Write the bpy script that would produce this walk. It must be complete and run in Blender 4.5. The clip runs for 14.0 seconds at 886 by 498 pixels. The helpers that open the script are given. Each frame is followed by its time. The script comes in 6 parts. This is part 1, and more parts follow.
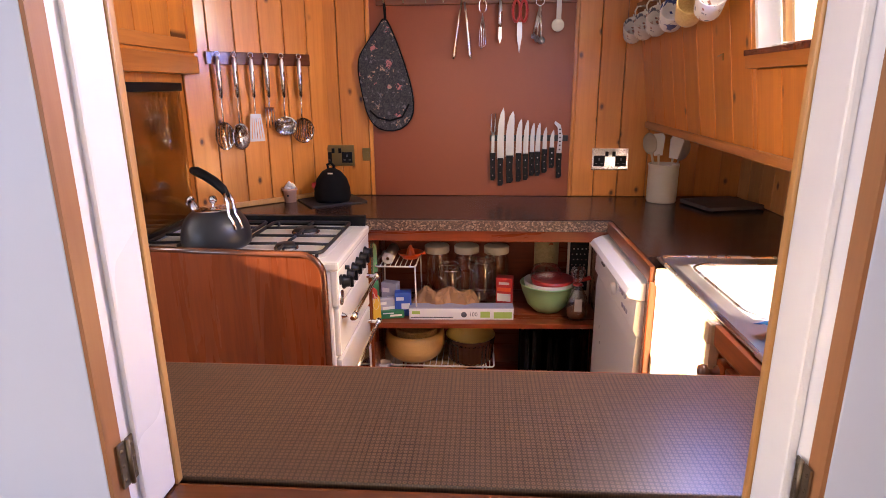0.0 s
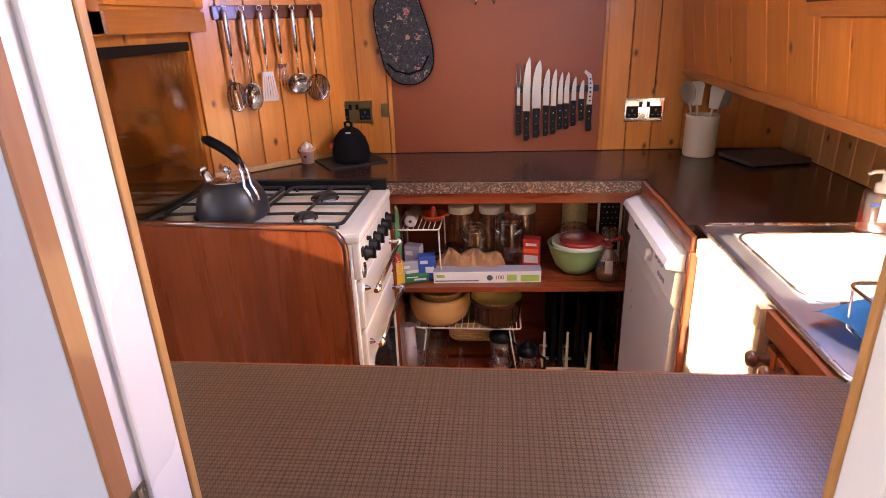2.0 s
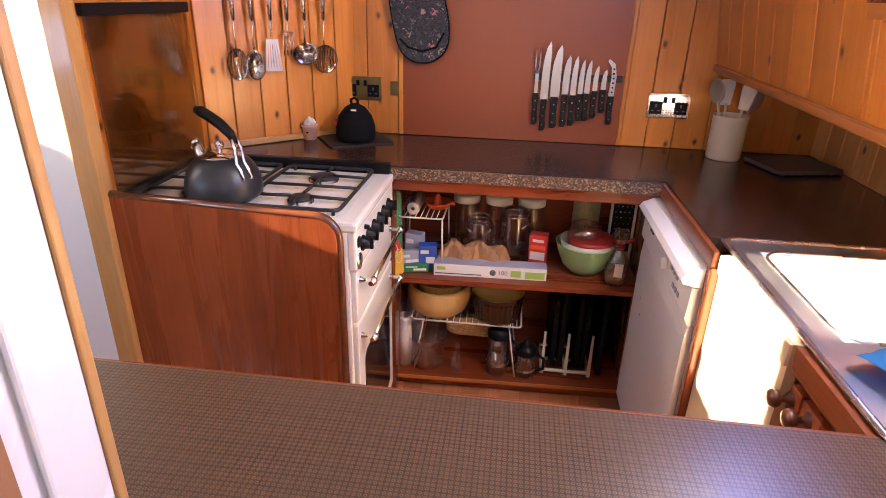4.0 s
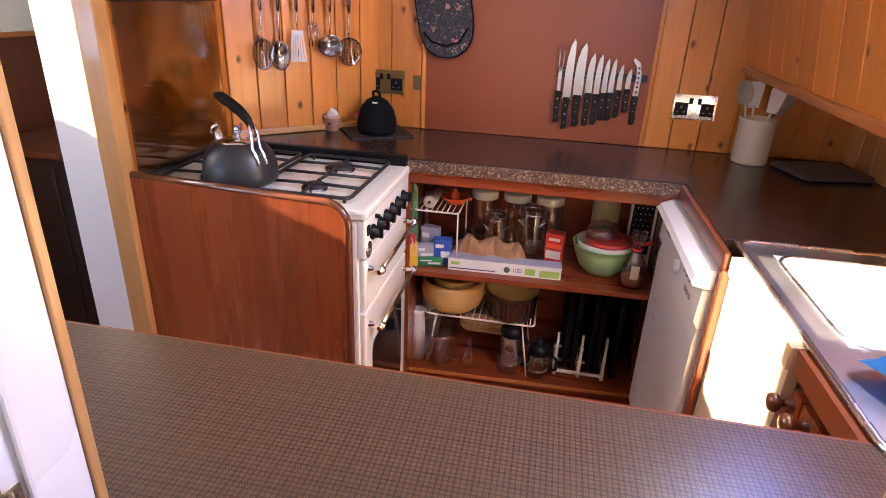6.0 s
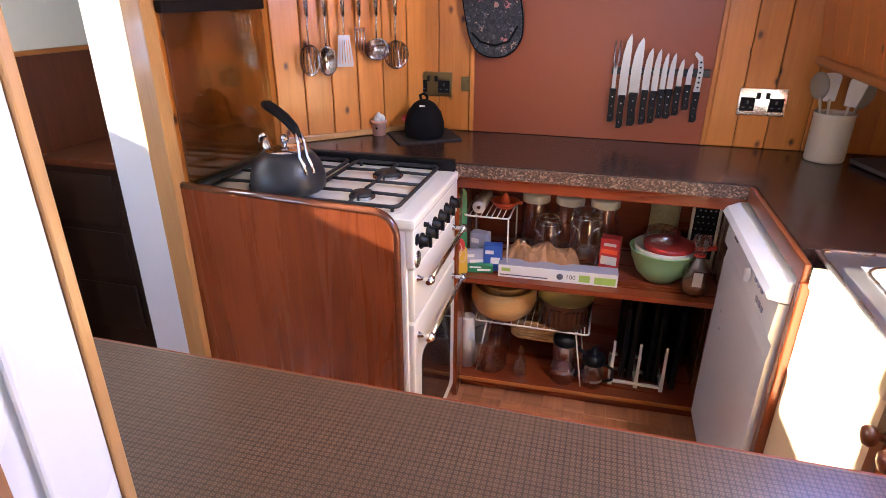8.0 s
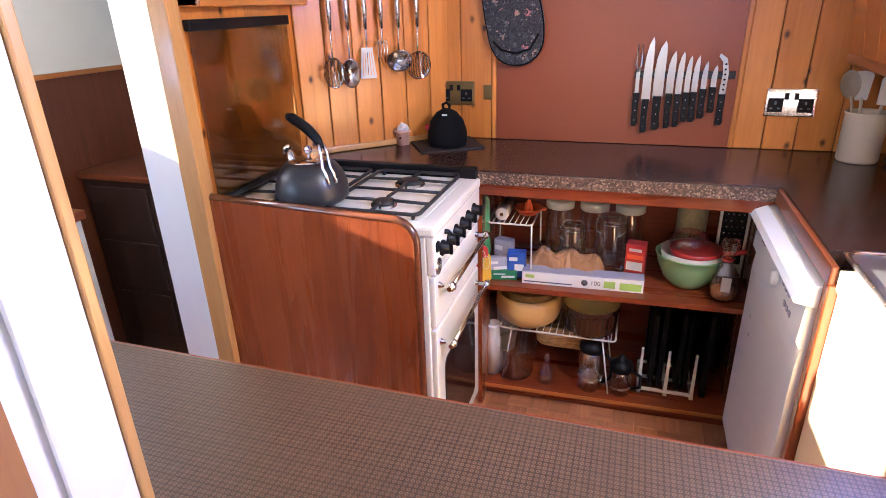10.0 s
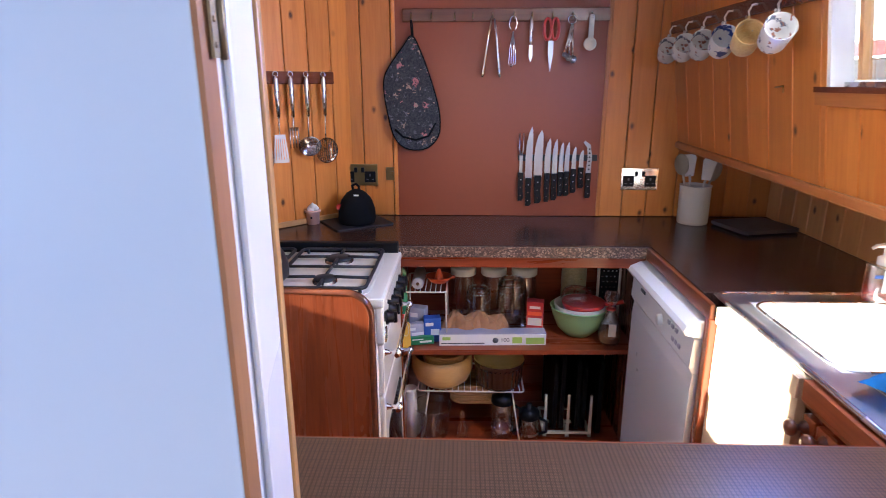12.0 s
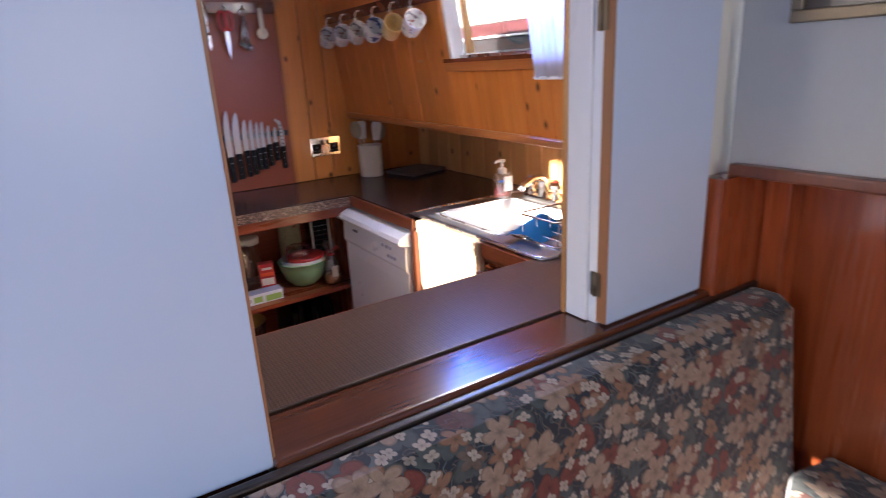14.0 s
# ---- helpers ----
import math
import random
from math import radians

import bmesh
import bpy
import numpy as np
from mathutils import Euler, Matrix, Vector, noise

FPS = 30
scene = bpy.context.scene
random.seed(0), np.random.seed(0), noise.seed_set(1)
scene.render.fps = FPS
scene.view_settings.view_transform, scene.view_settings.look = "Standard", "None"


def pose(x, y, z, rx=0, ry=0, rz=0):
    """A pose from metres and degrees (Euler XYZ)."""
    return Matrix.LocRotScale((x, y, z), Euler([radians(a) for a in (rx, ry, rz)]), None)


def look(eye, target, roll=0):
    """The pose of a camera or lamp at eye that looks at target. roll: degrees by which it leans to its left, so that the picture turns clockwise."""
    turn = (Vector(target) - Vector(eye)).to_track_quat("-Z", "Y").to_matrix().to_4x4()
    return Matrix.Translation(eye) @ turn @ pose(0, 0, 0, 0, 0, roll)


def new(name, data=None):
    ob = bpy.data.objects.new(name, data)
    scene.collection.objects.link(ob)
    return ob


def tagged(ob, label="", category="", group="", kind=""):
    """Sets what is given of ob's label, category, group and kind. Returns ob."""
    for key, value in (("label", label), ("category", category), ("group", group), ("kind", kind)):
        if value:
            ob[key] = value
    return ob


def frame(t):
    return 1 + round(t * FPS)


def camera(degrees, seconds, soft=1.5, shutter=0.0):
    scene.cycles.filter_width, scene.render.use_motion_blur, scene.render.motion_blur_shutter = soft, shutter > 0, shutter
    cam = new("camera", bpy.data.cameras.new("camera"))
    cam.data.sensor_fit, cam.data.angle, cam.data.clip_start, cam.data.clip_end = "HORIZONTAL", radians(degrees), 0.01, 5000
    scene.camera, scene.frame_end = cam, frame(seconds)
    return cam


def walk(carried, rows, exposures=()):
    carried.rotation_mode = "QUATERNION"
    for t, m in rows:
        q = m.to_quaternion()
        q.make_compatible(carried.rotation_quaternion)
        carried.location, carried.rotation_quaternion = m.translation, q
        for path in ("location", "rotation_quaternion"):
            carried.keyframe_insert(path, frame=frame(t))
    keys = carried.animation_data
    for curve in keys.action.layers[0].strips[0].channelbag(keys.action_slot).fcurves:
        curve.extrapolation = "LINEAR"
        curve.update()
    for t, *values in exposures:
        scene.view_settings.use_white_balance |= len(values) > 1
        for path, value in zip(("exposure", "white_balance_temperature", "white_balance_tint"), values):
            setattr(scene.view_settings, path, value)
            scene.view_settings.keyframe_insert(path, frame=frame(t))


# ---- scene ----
cam = camera(74.49, 14.0, soft=0.8, shutter=0.3)
# seconds, x, y, z, pitch, roll, yaw
PATH = [
    (0.0, 0.0351, 0.3411, 1.3442, -15.43, 0.39, 3.78),
    (0.5, 0.0393, 0.3259, 1.3325, -15.34, 0.24, 3.94),
    (1.0, 0.0384, 0.3323, 1.3394, -15.58, -0.27, 4.40),
    (1.5, 0.0240, 0.3916, 1.3712, -20.03, 1.50, 5.14),
    (2.0, 0.0157, 0.4377, 1.3975, -21.25, 1.95, 5.41),
    (2.5, -0.0400, 0.4950, 1.4025, -23.47, -0.83, 0.62),
    (3.0, -0.0939, 0.5446, 1.4046, -24.96, -0.43, -1.81),
    (3.5, -0.0450, 0.5506, 1.4048, -23.60, -0.55, 3.62),
    (6.0, 0.0700, 0.5492, 1.3809, -23.40, -2.39, 11.03),
    (6.5, 0.0594, 0.5565, 1.3773, -24.12, -2.11, 11.02),
    (7.0, 0.0548, 0.5809, 1.3717, -24.14, -1.92, 12.35),
    (7.5, 0.0366, 0.5953, 1.3717, -24.83, -1.22, 13.18),
    (8.0, 0.0480, 0.6067, 1.3856, -23.70, -0.22, 15.11),
    (10.5, 0.0796, 0.5974, 1.3848, -22.77, 1.61, 17.77),
    (11.0, 0.0544, 0.5564, 1.3983, -23.91, 1.94, 13.41),
    (11.5, -0.0759, 0.5007, 1.4109, -23.94, 3.17, 5.30),
    (12.0, -0.1495, 0.4156, 1.4328, -15.90, 0.13, 1.98),
    (12.5, -0.2101, 0.2732, 1.4201, -16.41, 0.69, -3.75),
    (13.0, -0.2798, 0.1644, 1.4217, -17.50, 3.12, -8.64),
    (13.5, -0.3558, 0.1250, 1.4048, -17.38, 1.07, -17.88),
    (14.0, -0.4635, 0.0820, 1.4105, -17.68, 3.02, -32.57),
]
walk(cam, [(t, pose(x, y, z, 90 + pitch, roll, yaw)) for t, x, y, z, pitch, roll, yaw in PATH], exposures=[(0.0, 3.75, 7300, 21), (3.0, 3.85, 7100, 20), (3.6, 3.9, 7050, 20), (8.0, 3.95, 6150, 12), (10.5, 4.25, 5950, 12), (11.2, 4.15, 5850, 11), (11.7, 3.95, 5550, 10), (12.3, 3.45, 5300, 11), (14.0, 3.1, 5700, 15)])

# ---------------------------------------------------------------- light
world = bpy.data.worlds.new("sky")
scene.world = world
world.use_nodes = True
wn = world.node_tree
sky = wn.nodes.new("ShaderNodeTexSky")
sky.sky_type, sky.sun_disc = "NISHITA", False
SUN_WAY = Vector((1.0, -0.03, -0.285)).normalized()
sky.sun_elevation = math.asin(-SUN_WAY.z)
sky.sun_rotation = math.atan2(-SUN_WAY.x, -SUN_WAY.y)
wn.links.new(sky.outputs[0], wn.nodes["Background"].inputs[0])
wn.nodes["Background"].inputs[1].default_value = 0.07
sun = new("sun", bpy.data.lights.new("sun", "SUN"))
sun.data.energy, sun.data.angle, sun.data.color = 5.0, radians(0.6), (1.0, 0.86, 0.68)
sun.matrix_world = look((-6, 0, 4), Vector((-6, 0, 4)) + SUN_WAY)


def area_lamp(name, eye, target, w, h, power, colour):
    lamp = new(name, bpy.data.lights.new(name, "AREA"))
    lamp.data.shape, lamp.data.size, lamp.data.size_y = "RECTANGLE", w, h
    lamp.data.energy, lamp.data.color = power, colour
    lamp.matrix_world = look(eye, target)
    return lamp


SKY_BLUE = (0.44, 0.62, 1.0)
area_lamp("sky_fill_light", (-2.03, 1.71, 1.61), (0, 1.5, 1.2), 0.40, 0.6, 0.6, (0.80, 0.86, 1.0))
area_lamp("sky_fill_light", (0.640, 1.44, 1.54), (-0.6, 1.22, 0.95), 0.65, 0.16, 0.85, (0.05, 0.20, 1.0))
area_lamp("sky_fill_light", (0.618, 1.44, 1.75), (-0.6, 1.12, 1.10), 0.65, 0.18, 1.55, (1.0, 0.92, 0.80))
area_lamp("sky_fill_light", (-2.03, 0.12, 1.17), (0, 0.1, 1.2), 1.2, 0.20, 1.55, SKY_BLUE)
area_lamp("sky_fill_light", (0.74, -0.9, 1.6), (-0.5, -0.4, 1.2), 1.0, 0.4, 0.6, SKY_BLUE)
# Added fill lamp in front of the solid stern wall, which has no window.
area_lamp("sky_fill_light", (-0.3, -2.27, 1.45), (0.1, 2.0, 0.9), 0.7, 0.8, 2.7, (1.0, 0.90, 0.77))


# ---------------------------------------------------------------- materials
class Mat:
    """A small builder for node materials."""

    def __init__(self, name, colour=(0.8, 0.8, 0.8), rough=0.5, metal=0.0, spec=0.5):
        self.m = bpy.data.materials.new(name)
        self.m.use_nodes = True
        self.t = self.m.node_tree
        self.b = self.t.nodes["Principled BSDF"]
        self.set("Base Color", (*colour, 1))
        self.set("Roughness", rough)
        self.set("Metallic", metal)
        self.set("Specular IOR Level", spec)

    def set(self, key, v):
        self.b.inputs[key].default_value = v
        return self

    def node(self, kind, **kw):
        n = self.t.nodes.new("ShaderNode" + kind)
        for k, v in kw.items():
            n.inputs[k.replace("_", " ")].default_value = v
        return n

    def link(self, a, b):
        self.t.links.new(a, b)

    def coords(self, scale=(1, 1, 1), rotation=(0, 0, 0), shift=False):
        c = self.node("TexCoord")
        m = self.node("Mapping")
        m.inputs["Scale"].default_value = scale
        m.inputs["Rotation"].default_value = rotation
        self.link(c.outputs["Object"], m.inputs["Vector"])
        if shift:
            o = self.node("ObjectInfo")
            mul = self.node("Math")
            mul.operation = "MULTIPLY"
            mul.inputs[1].default_value = 37.0
            self.link(o.outputs["Random"], mul.inputs[0])
            comb = self.node("CombineXYZ")
            for i in range(3):
                self.link(mul.outputs[0], comb.inputs[i])
            self.link(comb.outputs[0], m.inputs["Location"])
        return m.outputs[0]

    def noise(self, vec, scale, detail=4, rough=0.55, distort=0.0):
        n = self.node("TexNoise", Scale=scale, Detail=detail, Roughness=rough, Distortion=distort)
        self.link(vec, n.inputs["Vector"])
        return n.outputs["Fac"]

    def ramp(self, fac, stops):
        r = self.node("ValToRGB")
        e = r.color_ramp.elements
        while len(e) < len(stops):
            e.new(0.5)
        for el, (p, c) in zip(e, stops):
            el.position, el.color = p, (*c, 1)
        self.link(fac, r.inputs[0])
        return r.outputs[0]

    def mix(self, fac, a, b, mode="MIX"):
        n = self.t.nodes.new("ShaderNodeMix")
        n.data_type, n.blend_type = "RGBA", mode
        for sock, v in ((n.inputs[0], fac), (n.inputs[6], a), (n.inputs[7], b)):
            if isinstance(v, (int, float)):
                sock.default_value = v
            elif isinstance(v, tuple):
                sock.default_value = (*v, 1)
            else:
                self.link(v, sock)
        return n.outputs[2]

    def colour(self, sock):
        self.link(sock, self.b.inputs["Base Color"])
        return self

    def roughness(self, fac, lo, hi):
        n = self.node("MapRange", To_Min=lo, To_Max=hi)
        self.link(fac, n.inputs[0])
        self.link(n.outputs[0], self.b.inputs["Roughness"])
        return self

    def bump(self, fac, strength=0.2, dist=0.002):
        n = self.node("Bump", Strength=strength, Distance=dist)
        self.link(fac, n.inputs["Height"])
        self.link(n.outputs[0], self.b.inputs["Normal"])
        return self


def painted(name, colour, rough=0.45, wear=0.06, metal=0.0, size=18.0, spec=0.5, bump=0.12):
    m = Mat(name, colour, rough, metal, spec)
    v = m.coords()
    big, small = m.noise(v, size * 0.25, 3), m.noise(v, size * 6, 4)
    dark = tuple(c * (1 - wear * 2.2) for c in colour)
    m.colour(m.mix(m.mix(0.35, big, small), dark, tuple(min(1, c * (1 + wear)) for c in colour)))
    m.roughness(big, max(0.02, rough - 0.08), min(1, rough + 0.1))
    m.bump(small, bump, 0.0008)
    return m.m


def wood(name, light, dark, rough=0.3, axis="z", grain=26.0, knots=False, shift=True, contrast=1.0, coat=0.25):
    m = Mat(name, light, rough)
    s = {"z": (1, 1, 0.06), "x": (0.06, 1, 1), "y": (1, 0.06, 1)}[axis]
    v = m.coords(s, shift=shift)
    w = m.noise(v, grain, 5, 0.6, 1.2)
    fine = m.noise(v, grain * 7, 3, 0.6)
    mid = tuple((a + b) / 2 for a, b in zip(light, dark))
    col = m.ramp(w, [(0.30, dark), (0.48, mid), (0.62, light), (0.78, mid)])
    col = m.mix(0.34 * contrast, col, m.ramp(fine, [(0.35, dark), (0.6, light)]))
    broad = m.noise(m.coords((1, 1, 1), shift=shift), 2.2, 2)
    col = m.mix(0.35, col, m.ramp(broad, [(0.3, tuple(c * 0.75 for c in mid)), (0.7, tuple(min(1, c * 1.1) for c in light))]), "MIX")
    if knots:
        sep = m.node("SeparateXYZ")
        m.link(m.coords((1, 1, 0.62), shift=True), sep.inputs[0])
        flat = m.node("CombineXYZ")
        m.link(sep.outputs[0], flat.inputs[0])
        m.link(sep.outputs[2], flat.inputs[1])
        vo = m.t.nodes.new("ShaderNodeTexVoronoi")
        vo.voronoi_dimensions = "2D"
        vo.inputs["Scale"].default_value = 8.0
        m.link(flat.outputs[0], vo.inputs["Vector"])
        wob = m.node("Math")
        wob.operation = "MULTIPLY_ADD"
        wob.inputs[1].default_value = 0.05
        m.link(m.noise(flat.outputs[0], 60, 2), wob.inputs[0])
        m.link(vo.outputs["Distance"], wob.inputs[2])
        k = m.ramp(wob.outputs[0], [(0.055, (1, 1, 1)), (0.080, (0.5, 0.5, 0.5)), (0.115, (0, 0, 0))])
        pick = m.ramp(m.noise(vo.outputs["Color"], 3.0, 0), [(0.36, (0, 0, 0)), (0.42, (1, 1, 1))])
        k = m.mix(1.0, k, pick, "MULTIPLY")
        col = m.mix(k, col, (0.085, 0.024, 0.007))
    oi = m.node("ObjectInfo")
    hsv = m.node("HueSaturation")
    mr = m.node("MapRange", To_Min=0.84, To_Max=1.14)
    m.link(oi.outputs["Random"], mr.inputs[0])
    m.link(mr.outputs[0], hsv.inputs["Value"])
    m.link(col, hsv.inputs["Color"])
    m.colour(hsv.outputs[0])
    m.set("Coat Weight", coat).set("Coat Roughness", 0.12)
    m.roughness(w, rough - 0.06, rough + 0.12)
    m.bump(fine, 0.12, 0.0008)
    return m.m


PINE = wood("varnished_pine", (0.66, 0.250, 0.048), (0.46, 0.134, 0.021), 0.3, "z", 16, True)
# Sink cabinet front: pine paled in its colour to stand for glaring sun.
PINE_SUNLIT = wood("sunlit_pine", (0.86, 0.66, 0.42), (0.75, 0.52, 0.29), 0.3, "z", 16, True)
PINE_LOW = wood("pale_pine", (0.70, 0.37, 0.13), (0.52, 0.22, 0.065), 0.3, "z", 16, True)
PINE_Y = wood("pine_moulding", (0.52, 0.20, 0.05), (0.33, 0.10, 0.02), 0.28, "y", 16)
PINE_X = wood("pine_trim", (0.52, 0.20, 0.05), (0.33, 0.10, 0.02), 0.28, "x", 16)
PINE_EDGE = wood("pine_edging", (0.62, 0.34, 0.12), (0.45, 0.20, 0.055), 0.4, "z", 30)
LIPPING = wood("orange_lipping", (0.40, 0.185, 0.08), (0.31, 0.13, 0.05), 0.5, "z", 20)
TEAK = wood("red_veneer", (0.30, 0.066, 0.017), (0.15, 0.027, 0.007), 0.24, "z", 14, contrast=1.6, coat=0.4)
TEAK_X = wood("red_wood_x", (0.29, 0.056, 0.016), (0.14, 0.023, 0.007), 0.26, "x", 16, contrast=1.4)
TEAK_Y = wood("red_wood_y", (0.29, 0.078, 0.024), (0.15, 0.034, 0.011), 0.28, "y", 16, contrast=1.4)
MAHOG_X = wood("dark_mahogany_x", (0.17, 0.048, 0.018), (0.07, 0.02, 0.009), 0.2, "x", 14, contrast=1.4, coat=0.5)
MAHOG = wood("dark_mahogany", (0.17, 0.048, 0.018), (0.07, 0.02, 0.009), 0.3, "z", 14, contrast=1.4)
DARKWOOD = wood("near_black_wood", (0.035, 0.018, 0.012), (0.015, 0.008, 0.006), 0.35, "z", 14)
BAMBOO = wood("turned_pale_wood", (0.78, 0.48, 0.17), (0.62, 0.34, 0.10), 0.35, "x", 30)
WHITE = painted("white_gloss_paint", (0.80, 0.80, 0.80), 0.32, 0.012)
FRAMEPAINT = painted("white_frame_gloss", (0.80, 0.81, 0.83), 0.28, 0.02, size=10)


def brushed_gloss():
    """Pale blue-white gloss laid on with a brush, its strokes left in relief."""
    m = Mat("brushed_pale_gloss", (0.66, 0.72, 0.83), 0.26)
    v = m.coords()
    blotch = m.noise(v, 5.0, 3)
    strokes = m.noise(m.coords((1.0, 1.0, 0.12)), 90, 3)
    orange = m.noise(m.coords((1.0, 1.0, 0.45)), 34, 3)
    m.colour(m.mix(blotch, (0.565, 0.655, 0.815), (0.572, 0.66, 0.82)))
    m.set("Roughness", 0.36)
    m.bump(m.mix(0.6, strokes, orange), 0.16, 0.001)
    return m.m


DOORPAINT = brushed_gloss()
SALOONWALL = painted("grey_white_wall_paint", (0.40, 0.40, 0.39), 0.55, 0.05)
OFFWHITE = painted("cream_wall_paint", (0.70, 0.69, 0.64), 0.5, 0.05)
TERRACOTTA = painted("terracotta_paint", (0.25, 0.052, 0.013), 0.42, 0.06, size=9)
ENAMEL = painted("white_enamel", (0.80, 0.78, 0.70), 0.16, 0.02)
APPLIANCE = painted("white_appliance_plastic", (0.78, 0.78, 0.77), 0.3, 0.02)
BLACK = painted("black_plastic", (0.006, 0.006, 0.007), 0.42, 0.2, spec=0.2)
IRON = painted("black_cast_iron", (0.022, 0.022, 0.024), 0.55, 0.3)
BLACKCLOTH = painted("black_quilted_cloth", (0.005, 0.005, 0.006), 0.9, 0.3, size=60, spec=0.2)
KETTLE = painted("matt_black_enamel", (0.022, 0.023, 0.026), 0.38, 0.15)
CHROME = painted("chrome", (0.78, 0.78, 0.78), 0.09, 0.05, 1.0)
# Bowl's near-white, non-metal colour stands in for sun glare on steel.
SUNLITSTEEL = painted("sunlit_sink_steel", (0.88, 0.88, 0.87), 0.35, 0.02, 0.0, 40)
RIMSTEEL = painted("satin_sink_steel", (0.56, 0.56, 0.55), 0.34, 0.05, 0.95, 40)
STEEL = painted("brushed_steel", (0.62, 0.62, 0.62), 0.26, 0.08, 1.0, 40)
BLADE = painted("knife_steel", (0.42, 0.42, 0.44), 0.30, 0.04, 1.0, 20, bump=0.02)
BRASS = painted("antique_brass", (0.30, 0.21, 0.09), 0.34, 0.15, 1.0, 40)
DULLBRASS = painted("dull_brass", (0.24, 0.19, 0.13), 0.45, 0.2, 0.9, 60)
HANDLE = painted("pale_brass", (0.70, 0.60, 0.42), 0.16, 0.06, 1.0, 30)
STONEWARE = painted("pale_stoneware", (0.64, 0.58, 0.48), 0.3, 0.05)
CROCK = painted("beige_crock_glaze", (0.50, 0.45, 0.36), 0.3, 0.08)
BROWNGLAZE = painted("dark_brown_glaze", (0.055, 0.020, 0.009), 0.12, 0.2)
YELLOWGLAZE = painted("mustard_glaze", (0.72, 0.53, 0.19), 0.2, 0.08)
PINKCLAY = painted("pink_clay", (0.70, 0.40, 0.30), 0.6, 0.06)
GREENPLASTIC = painted("green_plastic", (0.02, 0.20, 0.08), 0.35, 0.08)
MINT = painted("mint_plastic", (0.33, 0.55, 0.24), 0.35, 0.05)
ORANGE = painted("orange_plastic", (0.78, 0.11, 0.03), 0.3, 0.05)
RED = painted("red_plastic", (0.50, 0.035, 0.028), 0.32, 0.06)
YELLOW = painted("yellow_plastic", (0.70, 0.42, 0.04), 0.35, 0.06)
BLUE = painted("blue_cloth", (0.03, 0.26, 0.58), 0.8, 0.08, size=60)
BLUECARD = painted("blue_card", (0.03, 0.10, 0.42), 0.4, 0.08)
PAPER = painted("white_card", (0.74, 0.73, 0.70), 0.5, 0.04)
LILAC = painted("grey_lilac_card", (0.38, 0.38, 0.46), 0.45, 0.06)
LIME = painted("lime_print", (0.35, 0.52, 0.10), 0.45, 0.08)
GREYINK = painted("grey_ink", (0.10, 0.10, 0.11), 0.5, 0.1)
KRAFT = painted("brown_kraft_paper", (0.42, 0.205, 0.088), 0.6, 0.14, size=30)
WHITEWIRE = painted("white_coated_wire", (0.72, 0.68, 0.58), 0.4, 0.06)
SLATE = painted("dark_slate_mat", (0.018, 0.016, 0.016), 0.6, 0.2, size=40)
MATBOARD = painted("grey_brown_mat", (0.12, 0.095, 0.085), 0.6, 0.15, size=40)
GROOVE = painted("dark_groove", (0.10, 0.035, 0.012), 0.7, 0.1)
REDBOAT = painted("faded_red_boat_paint", (0.12, 0.032, 0.036), 0.4, 0.25, size=8)
GREYBOAT = painted("grey_boat_paint", (0.16, 0.14, 0.15), 0.5, 0.25, size=8)
DARKBOAT = painted("dark_boat_paint", (0.030, 0.028, 0.032), 0.5, 0.3, size=12)
CURTAIN = painted("white_blind_cloth", (0.75, 0.76, 0.80), 0.9, 0.04, size=60)
GREYPLAS = painted("grey_rubber", (0.20, 0.20, 0.21), 0.6, 0.08)


def glass(name, tint=(1, 1, 1), rough=0.02, alpha=0.12):
    """Thin clear glass: mostly lets light straight through, with a glossy coat."""
    m = Mat(name)
    t = m.t
    out = t.nodes["Material Output"]
    tr = m.node("BsdfTransparent", Color=(*tint, 1))
    gl = m.node("BsdfGlossy", Color=(1, 1, 1, 1), Roughness=rough)
    lw = m.node("LayerWeight", Blend=0.25)
    add = m.node("MapRange", To_Min=0.035 + alpha * 0.2, To_Max=0.6)
    m.link(lw.outputs["Fresnel"], add.inputs[0])
    mx = t.nodes.new("ShaderNodeMixShader")
    m.link(add.outputs[0], mx.inputs[0])
    m.link(tr.outputs[0], mx.inputs[1])
    m.link(gl.outputs[0], mx.inputs[2])
    m.link(mx.outputs[0], out.inputs["Surface"])
    return m.m


GLASS = glass("clear_glass", (0.97, 0.975, 0.96), 0.03, 0.3)
SMOKE = glass("smoked_glass", (0.72, 0.66, 0.54), 0.04)
DARKGLASS = painted("dark_oven_glass", (0.012, 0.012, 0.012), 0.06, 0.1)
CLEARPLAS = glass("clear_plastic", (0.86, 0.84, 0.84), 0.15, 0.5)
AMBER = glass("amber_soap", (0.9, 0.35, 0.18), 0.1, 0.3)


